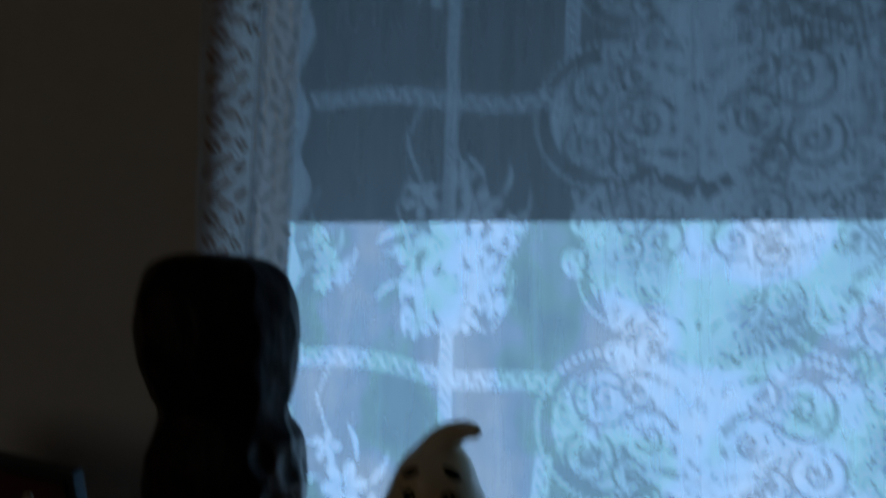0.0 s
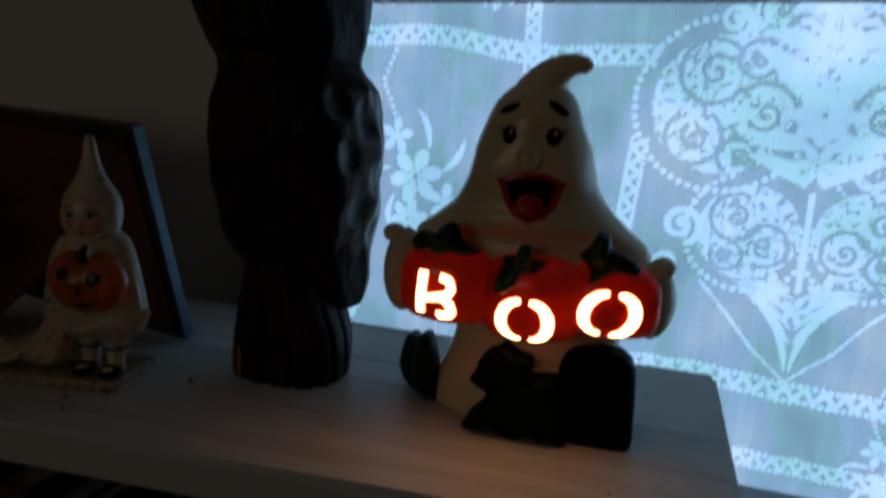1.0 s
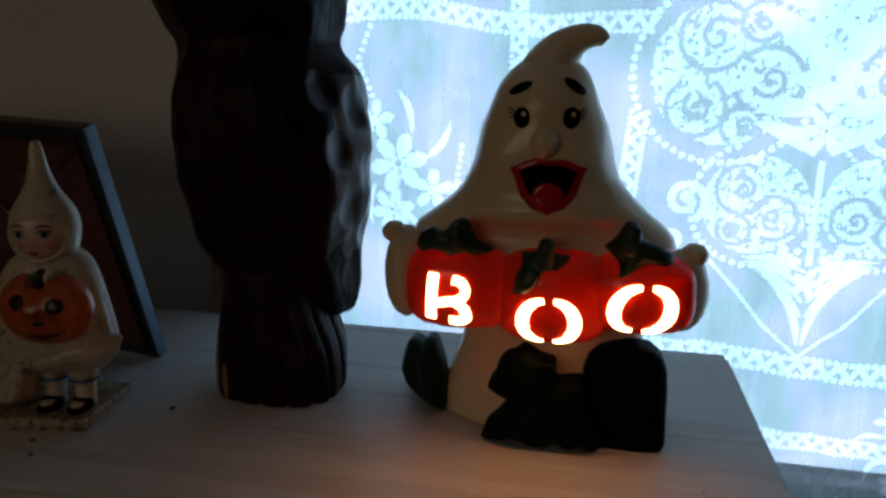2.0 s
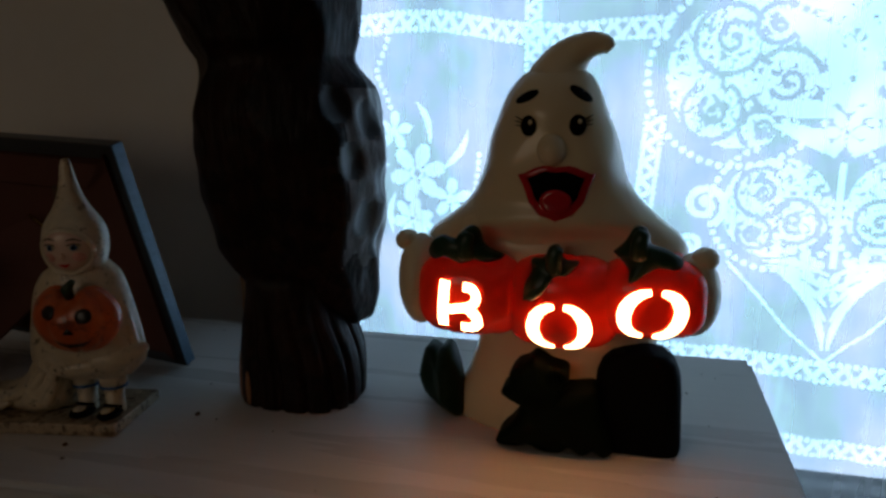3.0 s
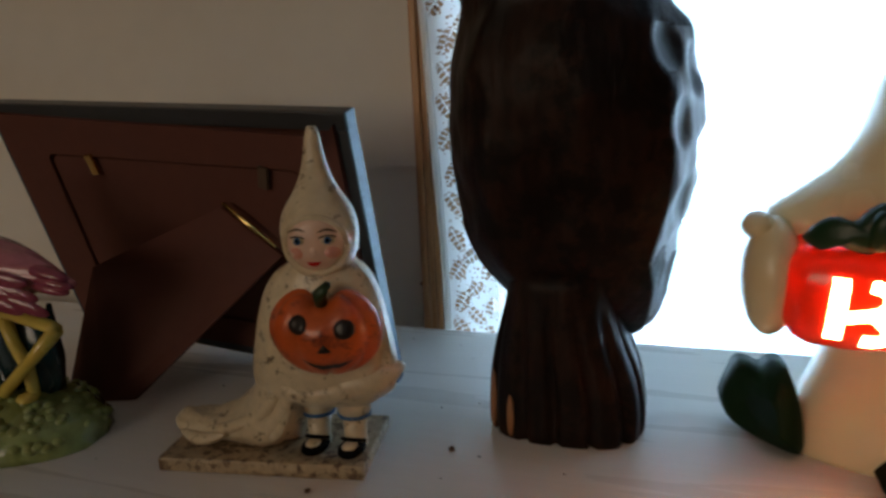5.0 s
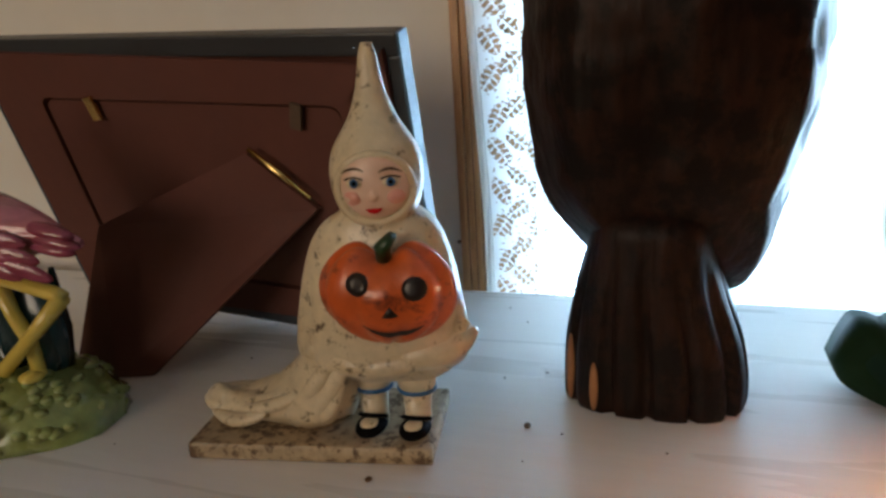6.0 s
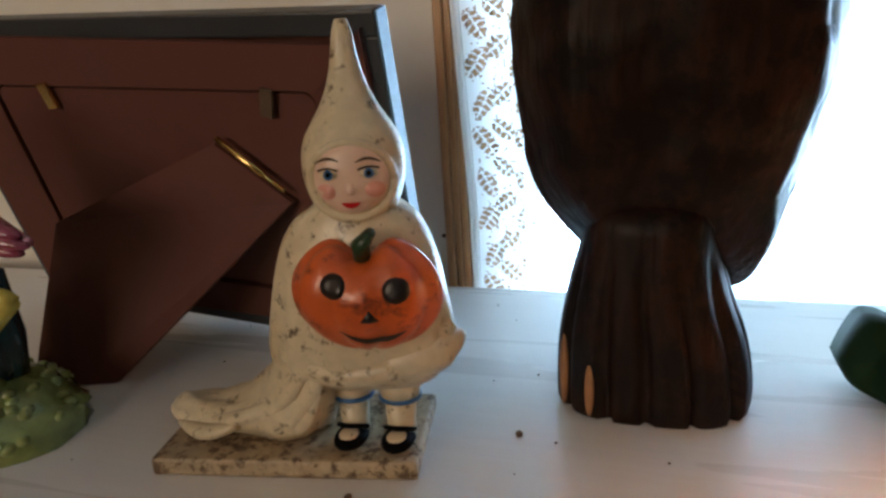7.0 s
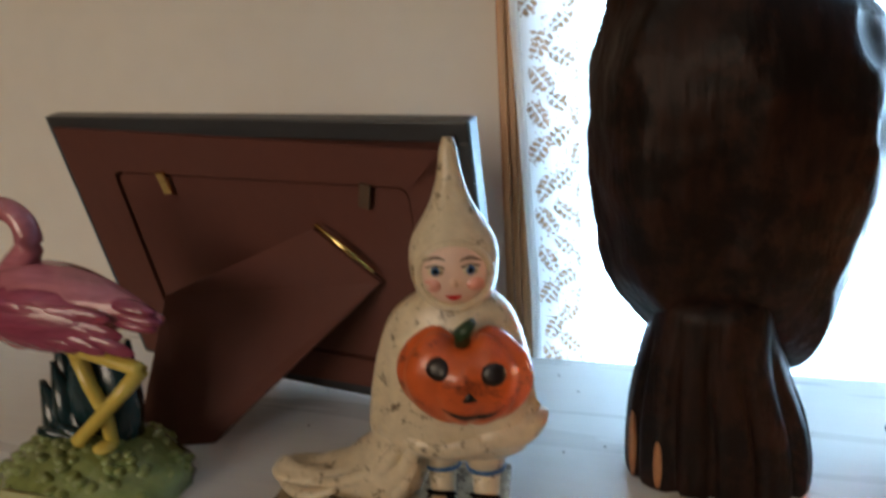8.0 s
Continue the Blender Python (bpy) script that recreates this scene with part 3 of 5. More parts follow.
edge_band(-0.170, -0.106, 1)
for cx, ROWS in ((0.49, ((0.31, 1.05), (0.60, 1.0))), (0.285, ((0.325, 0.75), (0.61, 0.8))), (0.39, ((0.44, 0.7), (0.16, 0.7))), (0.285, ((0.175, 1.0), (0.46, 1.05))), (0.70, ((0.175, 1.0), (0.46, 1.05)))):
    for cz, s in ROWS:
        names.append(("medallion", "openwork lace scrolls and rosettes"))
        medallion(cx, cz, s, len(names) - 1)
for cx, cz, s, lean in ((-0.045, 0.145, 1.0, 0.2), (0.050, 0.385, 1.25, 0.9), (0.030, 0.345, 0.9, 0.3), (0.085, 0.42, 0.9, 1.4), (0.075, 0.345, 0.8, 2.0), (0.045, 0.70, 1.2, 0.2), (-0.075, 0.37, 0.6, 0.6), (0.375, -0.075, 0.7, 0.8), (0.47, -0.05, 0.8, 0.1)):
    bm = bmesh.new()
    spray(bm, cx, cz, s, lean)
    names.append(("spray", "openwork lace flower spray"))
    weave(bm, len(names) - 1)
for a, b, w in (((-0.10, 0.272), (0.16, 0.252), 0.013), ((-0.10, 0.542), (0.16, 0.524), 0.013), ((0.10, -0.005), (0.55, -0.012), 0.014), ((0.10, -0.079), (0.55, -0.076), 0.012),
                ((0.056, 0.215), (0.053, 0.66), 0.011), ((0.172, 0.57), (0.172, 0.70), 0.011), ((0.151, 0.190), (0.143, 0.105), 0.012), ((0.188, 0.435), (0.224, 0.315), 0.024)):
    bm = bmesh.new()
    ladder(bm, a, b, w)
    names.append(("lace_band", "openwork lace band"))
    weave(bm, len(names) - 1)
jj, ii = np.mgrid[0:GNZ + 1, 0:GNX + 1]
px, pz = GX0 + ii * CELL, GZ0 + jj * CELL
py = 0.8445 + 0.0035 * np.sin(px * 62 + 0.8 * np.sin(pz * 5)) * (0.6 + 0.4 * np.sin(px * 17)) + 0.0015 * np.sin(px * 151 + pz * 3)
place_ = np.stack([px, py, pz], -1).reshape(-1, 3) - np.array(ORIGIN[curtain.name])
corner = (jj * (GNX + 1) + ii)
quads = np.stack([corner[:-1, :-1], corner[:-1, 1:], corner[1:, 1:], corner[1:, :-1]], -1)
for k, (name, label) in enumerate(names):
    q = quads[cover == k]
    if not len(q):
        continue
    used, back = np.unique(q, return_inverse=True)
    me = bpy.data.meshes.new(name)
    me.from_pydata(place_[used].tolist(), [], back.reshape(-1, 4).tolist())
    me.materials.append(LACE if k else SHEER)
    ob = new(name, me)
    ob.parent = curtain
    tagged(ob, label)
# the rest of the panel, above and beside
bm = bmesh.new()
for x0, x1, z0, z1 in ((GX0, 1.0, GZ0 + GNZ * CELL, TOPZ), (GX0 + GNX * CELL, 1.0, LOWZ, GZ0 + GNZ * CELL)):
    n, m = int((x1 - x0) / 0.006), 12
    grid = [[bm.verts.new((x0 + (x1 - x0) * i / n, fold(x0 + (x1 - x0) * i / n, z0 + (z1 - z0) * j / m), z0 + (z1 - z0) * j / m)) for i in range(n + 1)] for j in range(m + 1)]
    for r0, r1 in zip(grid, grid[1:]):
        for i in range(n):
            bm.faces.new((r0[i], r0[i + 1], r1[i + 1], r1[i])).smooth = True
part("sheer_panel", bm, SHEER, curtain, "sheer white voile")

# the heavy border at the side, with open leaves and eyelets in its weave
step = 0.0010
bx0, bx1, bz0, bz1 = -0.2080, -0.165, LOWZ, 0.66
cols, rows_ = int((bx1 - bx0) / step), int((bz1 - bz0) / step)


def border_open(x, z):
    """True where the border's weave is open."""
    zz = (z + 1) % 0.052
    u, k = (x - bx0), int((z + 1) / 0.052)
    flip = 1 if k % 2 else -1
    for cu, cz, rx, rz, turn in ((0.009, 0.010, 0.0064, 0.0112, 0.6), (0.010, 0.035, 0.0058, 0.0108, -0.5), (0.022, 0.021, 0.0052, 0.0098, 0.9), (0.022, 0.045, 0.0048, 0.0085, -0.8),
                                 (0.034, 0.009, 0.0042, 0.0084, 0.3), (0.035, 0.034, 0.0042, 0.0084, -0.4)):
        dx, dz = u - cu - 0.002 * flip - 0.0015 * math.sin(k * 2.3), zz - cz - 0.002 * math.sin(k * 1.7 + cu * 300)
        c, s = math.cos(turn * flip), math.sin(turn * flip)
        a, b = (dx * c + dz * s) / rx, (-dx * s + dz * c) / rz
        if a * a + b * b < 1 and abs(a) > 0.13 and (b * rz + 0.0012 * abs(a)) % 0.0042 > 0.0012:
            return True
    return u > 0.004 and noise.noise(Vector((x * 420, 0, z * 420))) > 0.40


bm = bmesh.new()
vg = {}


def knot(i, j):
    if (i, j) not in vg:
        x, z = bx0 + i * step, bz0 + j * step
        u = bx1 - (bx1 - x) * (1 + 1.1 * min(0.6, max(0.0, z - 0.05)))
        vg[i, j] = bm.verts.new((u, 0.8415 + 0.0025 * math.sin(x * 120 + 1), z))
    return vg[i, j]


for j in range(rows_):
    for i in range(cols):
        if not border_open(bx0 + (i + 0.5) * step, bz0 + (j + 0.5) * step):
            bm.faces.new((knot(i, j), knot(i + 1, j), knot(i + 1, j + 1), knot(i, j + 1)))
part("lace_border", bm, BORDER, curtain, "heavy off-white lace border with open leaves")
bm = bmesh.new()
hem = []
for j in range(60):
    z = LOWZ + (0.95 - LOWZ) * j / 59
    flare = 0.043 * 1.1 * min(0.6, max(0.0, z - 0.05))
    hem.append([(-0.2075 - flare, 0.8405, z), (-0.2105 - flare, 0.8390, z), (-0.2130 - flare, 0.8405 + 0.001 * math.sin(z * 40), z), (-0.2142 - flare, 0.8440, z), (-0.2115 - flare, 0.8460, z), (-0.2075 - flare, 0.8430, z)])
loft(bm, hem)
part("hem", bm, BORDER, curtain, "rolled white cotton hem")


# ---- ceramic ghost lamp ----
def outline_ring(z, x0, x1, y0, y1, n=40, power=2.0, bulge=None):
    cx, cy, rx, ry = (x0 + x1) / 2, (y0 + y1) / 2, (x1 - x0) / 2, (y1 - y0) / 2
    out = []
    for i in range(n):
        a = 2 * math.pi * i / n
        c, s = math.cos(a), math.sin(a)
        k = (abs(c) ** power + abs(s) ** power) ** (-1 / power)
        if bulge:
            k *= bulge(a, z)
        out.append((cx + rx * k * c, cy + ry * k * s, z))
    return out


ghost = thing("ghost_lamp", "glossy cream ceramic ghost lamp holding three lit red pumpkins", "lamp", (0.095, 0.70, 0.0))
shape = spline([(0.000, 0.030, 0.161, 0.670, 0.750), (0.012, 0.031, 0.160, 0.669, 0.751), (0.035, 0.040, 0.154, 0.671, 0.746), (0.060, 0.046, 0.152, 0.670, 0.742),
                (0.085, 0.036, 0.156, 0.664, 0.742), (0.110, 0.022, 0.166, 0.664, 0.742), (0.124, 0.016, 0.163, 0.664, 0.740), (0.136, 0.030, 0.150, 0.662, 0.738), (0.148, 0.043, 0.139, 0.660, 0.734),
                (0.160, 0.050, 0.132, 0.658, 0.731), (0.172, 0.054, 0.129, 0.657, 0.728), (0.185, 0.057, 0.126, 0.657, 0.724), (0.198, 0.062, 0.121, 0.658, 0.719), (0.210, 0.067, 0.117, 0.662, 0.713),
                (0.2185, 0.0735, 0.1125, 0.667, 0.706), (0.2235, 0.0800, 0.1060, 0.674, 0.699), (0.2255, 0.0860, 0.1000, 0.681, 0.692)], 60)
bm = bmesh.new()


def face_bulge(a, z):
    """Cheeks, brow and chin on the side that looks into the room."""
    k = 1.0
    for ang, zz, wa, wz, h in ((-128, 0.171, 20, 0.010, 0.085), (-52, 0.171, 20, 0.010, 0.085), (-90, 0.139, 40, 0.008, 0.13), (-90, 0.128, 60, 0.005, -0.06), (-90, 0.203, 34, 0.010, 0.05), (-112, 0.193, 14, 0.006, -0.05), (-68, 0.193, 14, 0.006, -0.05)):
        d = (math.degrees(a) - ang + 180) % 360 - 180
        k += h * math.exp(-(d / wa) ** 2 - ((z - zz) / wz) ** 2)
    return k


wide = lambda x: 0.112 + (x - 0.112) * 1.07
loft(bm, [outline_ring(z, wide(a), wide(b), c, d, 72, 2.1, face_bulge) for z, a, b, c, d in shape])
path = spline([(0.0925, 0.686, 0.202, 0.0165), (0.0925, 0.686, 0.2105, 0.0190), (0.0940, 0.686, 0.2185, 0.0178), (0.0985, 0.686, 0.2275, 0.0130), (0.1055, 0.685, 0.2335, 0.0090), (0.1130, 0.684, 0.2360, 0.0068), (0.1190, 0.684, 0.2350, 0.0054), (0.1220, 0.684, 0.2325, 0.0032)], 26)
tube(bm, [p[:3] for p in path], [p[3] for p in path], n=20)
skin = BVHTree.FromBMesh(bm)
body = part("body", bm, CREAM, ghost)
for cx, cz, rx, rz, ex, ez in ((0.0105, 0.0985, 0.0135, 0.029, 0.0035, 0.1235), (0.1715, 0.097, 0.0150, 0.024, 0.1765, 0.1185)):
    bm = bmesh.new()
    blob(bm, (cx, 0.675, cz), (rx, 0.020, rz))
    blob(bm, (ex, 0.672, ez), (0.0075, 0.009, 0.0065))
    part("arm", bm, CREAM, ghost)

# face
for x in (0.0800, 0.1065):
    bm = bmesh.new()
    patch(bm, skin, oval(x, 0.1925, 0.0046, 0.0058), 0.0012)
    eye = part("eye", bm, BLACK, ghost, "glossy black painted eye")
    bm = bmesh.new()
    patch(bm, skin, oval(x + 0.0012, 0.1945, 0.0013, 0.0015, 10), 0.0018, rings=1)
    part("highlight", bm, CREAM, eye)
for x, side in ((0.0800, -1), (0.1065, 1)):
    for k in range(3):
        bm = bmesh.new()
        tube(bm, [drape(skin, x + side * (0.0036 + 0.0042 * u), 0.1925 + 0.0015 * k + (0.0004 + 0.0009 * k) * u, 0.0006) for u in (0, 0.5, 1)], [0.00045, 0.0004, 0.0002], n=6)
        part("eyelash", bm, BLACK, ghost)
for x, tilt in ((0.0785, 0.42), (0.1075, -0.62)):
    bm = bmesh.new()
    patch(bm, skin, oval(x, 0.2082 + (0 if tilt > 0 else 0.001), 0.0072, 0.0026, 20, tilt), 0.0011)
    part("eyebrow", bm, BLACK, ghost, "black painted eyebrow")
bm = bmesh.new()
nose_at = drape(skin, 0.0930, 0.1795, 0)
blob(bm, nose_at, (0.0080, 0.0085, 0.0088))
part("nose", bm, CREAM, ghost)


def mouth_line(k, drop=0.0):
    """The open smile's outline, scaled by k about its middle."""
    half = [(-0.0215, 0.0040), (-0.0175, 0.0050), (-0.0120, 0.0078), (-0.0070, 0.0092), (0.0, 0.0084), (0.0070, 0.0092), (0.0120, 0.0078), (0.0175, 0.0050), (0.0215, 0.0040),
            (0.0185, -0.0030), (0.0155, -0.0120), (0.0095, -0.0190), (0.0, -0.0225), (-0.0095, -0.0190), (-0.0155, -0.0120), (-0.0185, -0.0030)]
    return [(0.0955 + k * x, 0.1620 + k * z - drop) for x, z in half]


bm = bmesh.new()
patch(bm, skin, mouth_line(1.0), 0.0016, rings=5)
mouth = part("mouth", bm, LIPS, ghost, "wide open red smiling mouth")
bm = bmesh.new()
patch(bm, skin, mouth_line(0.76, 0.0008), 0.0024, rings=4)
part("inside", bm, BLACK, mouth, "black painted inside of the mouth")
bm = bmesh.new()
patch(bm, skin, oval(0.0955, 0.1512, 0.0090, 0.0068), 0.0042)
part("tongue", bm, LIPS, mouth)

# pumpkins with letters cut through
PUMP = [(0.0460, 0.0945, 0.0335, 0.0258), (0.1000, 0.0920, 0.0345, 0.0280), (0.1480, 0.0970, 0.0315, 0.0230)]


def stroke_b(cx, cz):
    bar = [(cx - 0.0095, cz + 0.0150), (cx - 0.0105, cz + 0.004), (cx - 0.0112, cz - 0.006), (cx - 0.0115, cz - 0.0125)]
    up = [(cx + 0.0015, cz + 0.0120), (cx + 0.0070, cz + 0.0105), (cx + 0.0088, cz + 0.0050), (cx + 0.0050, cz + 0.0005), (cx - 0.0075, cz - 0.0020)]
    low = [(cx + 0.0040, cz - 0.0010), (cx + 0.0085, cz - 0.0055), (cx + 0.0090, cz - 0.0105), (cx + 0.0055, cz - 0.0128), (cx - 0.0005, cz - 0.0128)]
    return [(spline(bar, 16), 0.0062), (spline(up, 22), 0.0052), (spline(low, 22), 0.0058)]


def stroke_o(cx, cz, lean=0.0):
    out = []
    for m in (-1, 1):
        pts = [(cx + m * (0.0028 + 0.0118 * math.sin(math.pi * i / 20)) + lean * math.cos(math.pi * i / 20), cz + 0.0128 * math.cos(math.pi * i / 20)) for i in range(21)]
        out.append((pts, [0.0030 + 0.0042 * math.sin(math.pi * i / 20) for i in range(21)]))
    return out


strokes = [stroke_b(0.0440, 0.0912), stroke_o(0.0995, 0.0815), stroke_o(0.1490, 0.0925, 0.002)]
LEAVES = [[(0.0205, 0.120), (0.025, 0.1275), (0.032, 0.131), (0.039, 0.1295), (0.043, 0.134), (0.049, 0.1375), (0.054, 0.1345), (0.057, 0.126), (0.067, 0.1195), (0.059, 0.1165), (0.050, 0.1185), (0.043, 0.1155), (0.033, 0.119), (0.026, 0.1165)],
          [(0.079, 0.0965), (0.080, 0.106), (0.0835, 0.113), (0.083, 0.119), (0.090, 0.1205), (0.0935, 0.127), (0.099, 0.1275), (0.1015, 0.120), (0.1095, 0.1185), (0.104, 0.112), (0.0965, 0.1105), (0.092, 0.103), (0.086, 0.0975)],
          [(0.1275, 0.1245), (0.1335, 0.1305), (0.1385, 0.139), (0.1445, 0.1385), (0.147, 0.1305), (0.156, 0.127), (0.164, 0.121), (0.1615, 0.1165), (0.152, 0.1175), (0.1455, 0.1145), (0.1365, 0.1095), (0.1355, 0.1165)]]
for k, (cx, cz, rx, rz) in enumerate(PUMP):
    bm = bmesh.new()

    def squared(p):
        """A pumpkin's form: a squarish ball with shallow ribs."""
        q = Vector([math.copysign(abs(c) ** 0.64, c) for c in p])
        return q * (1 - 0.03 * abs(math.sin(3.2 * math.atan2(p.x, -p.y + 1e-6))) ** 6)

    blob(bm, (cx, 0.674, cz), (rx, 0.030, rz), seg=48, rings=28, fn=squared)
    tree = BVHTree.FromBMesh(bm)
    pk = part("pumpkin", bm, RED, ghost, "glossy red-orange ceramic pumpkin with lit cut-out letter")
    bm = bmesh.new()
    for pts, w in strokes[k]:
        strip(bm, pts, w, lambda x, z: drape(tree, x, z, 0.0007))
    part("letter", bm, LETTER, pk, "letter cut through and lit from inside")
    # leaf and stem on top
    bm = bmesh.new()
    closed = LEAVES[k] + LEAVES[k][:1]
    line = spline(closed, 4 * len(closed))[:-1]
    front_of = lambda x, z: Vector((x, min(drape(tree, x, min(max(z, cz - rz * 0.8), cz + rz * 0.80), 0).y, drape(skin, x, z, 0).y + 0.002), z))
    mx, mz = sum(q[0] for q in line) / len(line), sum(q[1] for q in line) / len(line)
    rows = []
    for f, lift in ((1.0, -0.003), (0.97, 0.0018), (0.7, 0.0036), (0.35, 0.0046)):
        rows.append([bm.verts.new(front_of(mx + (x - mx) * f, mz + (z - mz) * f) - Vector((0, lift, 0))) for x, z in line])
    for r0, r1 in zip(rows, rows[1:]):
        for i in range(len(line)):
            bm.faces.new((r0[i], r0[(i + 1) % len(line)], r1[(i + 1) % len(line)], r1[i])).smooth = True
    bm.faces.new(rows[-1]).smooth = True
    part("leaf", bm, LEAF, pk, "dark green ceramic leaf")
    bm = bmesh.new()
    sx, sz = ((0.047, 0.124), (0.0965, 0.118), (0.141, 0.128))[k]
    y = front_of(sx, sz).y
    tube(bm, spline([(sx, y - 0.002, sz - 0.004), (sx, y - 0.005, sz + 0.004), (sx + 0.002, y - 0.005, sz + 0.0105)], 8), [0.0050, 0.0050, 0.0048, 0.0046, 0.0044, 0.0042, 0.0038, 0.0026], n=14)
    part("stem", bm, LEAF, pk)

# ornaments at the foot
bm = bmesh.new()
edge = [(-0.0065, 0.015), (-0.0035, 0.027), (0.001, 0.0385), (0.007, 0.0405), (0.012, 0.0395), (0.016, 0.0445), (0.0225, 0.0455), (0.0275, 0.036), (0.0315, 0.020), (0.0325, 0.004), (0.029, 0.0), (0.018, 0.0), (0.006, 0.002), (-0.002, 0.006)]
line = spline(edge + edge[:1], 56)[:-1]
rows = []
for f, lift in ((1.0, -0.014), (1.0, 0.0), (0.93, 0.0040), (0.70, 0.0075), (0.35, 0.0095)):
    rows.append([bm.verts.new((0.013 + (x - 0.013) * f, 0.716 - 0.75 * (x + 0.006) - lift, max(0.0, 0.02 + (z - 0.02) * f))) for x, z in line])
for r0, r1 in zip(rows, rows[1:]):
    for i in range(len(line)):
        bm.faces.new((r0[i], r0[(i + 1) % len(line)], r1[(i + 1) % len(line)], r1[i])).smooth = True
bm.faces.new(rows[0]), bm.faces.new(rows[-1])
part("foot_leaf", bm, FOOTLEAF, ghost, "dark green ceramic leaf at the foot")
bm = bmesh.new()
loft(bm, [outline_ring(z, 0.1435 - w, 0.1440 + w, 0.6620, 0.6620 + d, 36, 4.5) for z, w, d in ((0.0, 0.0245, 0.032), (0.003, 0.0255, 0.034), (0.036, 0.0245, 0.033), (0.048, 0.0235, 0.032), (0.056, 0.0205, 0.030), (0.061, 0.0150, 0.027), (0.0625, 0.008, 0.022))])
part("gravestone", bm, BLACK, ghost, "black glazed rounded gravestone")
bm = bmesh.new()
edge = [(0.0695, 0.047), (0.074, 0.0525), (0.080, 0.0555), (0.0845, 0.0595), (0.0895, 0.0575), (0.0945, 0.0545), (0.103, 0.052), (0.104, 0.044), (0.1045, 0.0405), (0.120, 0.041), (0.123, 0.027), (0.131, 0.008), (0.128, 0.0), (0.121, 0.003), (0.114, 0.0),
        (0.106, 0.0035), (0.100, 0.0), (0.090, 0.0), (0.081, 0.003), (0.073, 0.0015), (0.0615, 0.002), (0.0645, 0.009), (0.0705, 0.0155), (0.0755, 0.0245), (0.0745, 0.0315), (0.0645, 0.0345), (0.0685, 0.0400)]
line = spline(edge + edge[:1], 96)[:-1]
mx, mz = 0.093, 0.024
rows = []
for f, y in ((1.0, 0.676), (1.0, 0.658), (0.96, 0.6550), (0.80, 0.6525), (0.45, 0.6505)):
    rows.append([bm.verts.new((mx + (x - mx) * f, y - 0.05 * max(0, 0.03 - z) * (0 if y > 0.66 else 1), max(0.0, mz + (z - mz) * f))) for x, z in line])
for r0, r1 in zip(rows, rows[1:]):
    for i in range(len(line)):
        bm.faces.new((r0[i], r0[(i + 1) % len(line)], r1[(i + 1) % len(line)], r1[i])).smooth = True
bm.faces.new(rows[-1]).smooth = True
loop = [(0.0985 + 0.0050 * math.cos(a), 0.6535, 0.0475 + 0.0050 * math.sin(a)) for a in [2 * math.pi * i / 20 for i in range(21)]]
tube(bm, loop, 0.0022, n=8)
part("foot_ornament", bm, NIGHTLEAF, ghost, "blackish green glazed leaf with a curled stem")


# ---- carved wooden bird, one plain mesh ----
def carve(a, z):
    near = noise.voronoi(Vector((math.cos(a) * 2.1, math.sin(a) * 2.1, z * 34)))[0]
    n = 9
    turn = (a + 0.5 * noise.noise(Vector((0, 0, z * 22)))) % (2 * math.pi / n) - math.pi / n
    k = 0.980 + 0.85 * (math.cos(math.pi / n) / math.cos(turn) - 1) + 0.045 * near[0] + 0.018 * noise.noise(Vector((math.cos(a) * 1.6, math.sin(a) * 1.6, z * 26))) + 0.012 * noise.noise(Vector((math.cos(a) * 5, math.sin(a) * 5, z * 70)))
    d = (math.degrees(a) + 88 + 180) % 360 - 180
    if z < 0.215:
        k -= 0.15 * math.exp(-(d / 24) ** 2) * max(0.0, min(1, (0.20 - z) / 0.07))
        k += 0.03 * math.exp(-((abs(d) - 46) / 14) ** 2) * max(0.0, min(1, (0.21 - z) / 0.05))
    for ang, zz in FLANK:
        d = ((math.degrees(a) - ang + 180) % 360 - 180) / 12.5
        q = d * d + ((z - zz) / 0.0135) ** 2
        if q < 1:
            k -= 0.055 * (1 - q)
    return k


FLANK = [(-12, 0.196), (-32, 0.171), (0, 0.156), (-20, 0.133), (4, 0.115), (26, 0.188), (30, 0.147), (-38, 0.206), (54, 0.168), (52, 0.128)]
bm = bmesh.new()
main = spline([(0.046, -0.076, 0.730, 0.018, 0.014), (0.054, -0.076, 0.727, 0.032, 0.024), (0.074, -0.081, 0.718, 0.0445, 0.039), (0.100, -0.0870, 0.710, 0.0550, 0.047), (0.130, -0.0870, 0.705, 0.0625, 0.053), (0.160, -0.0872, 0.702, 0.0660, 0.056),
               (0.192, -0.0868, 0.700, 0.0650, 0.056), (0.216, -0.0875, 0.700, 0.0600, 0.052), (0.2335, -0.091, 0.700, 0.0520, 0.047), (0.248, -0.094, 0.700, 0.0570, 0.051), (0.275, -0.099, 0.700, 0.0655, 0.056), (0.305, -0.102, 0.700, 0.0680, 0.058),
               (0.332, -0.104, 0.700, 0.0640, 0.054), (0.350, -0.106, 0.700, 0.0540, 0.046), (0.3585, -0.107, 0.700, 0.0380, 0.033), (0.3610, -0.107, 0.700, 0.0180, 0.016)], 190)
loft(bm, [outline_ring(z, cx - rx, cx + rx, cy - ry, cy + ry, 150, 2.25, carve) for z, cx, cy, rx, ry in main])
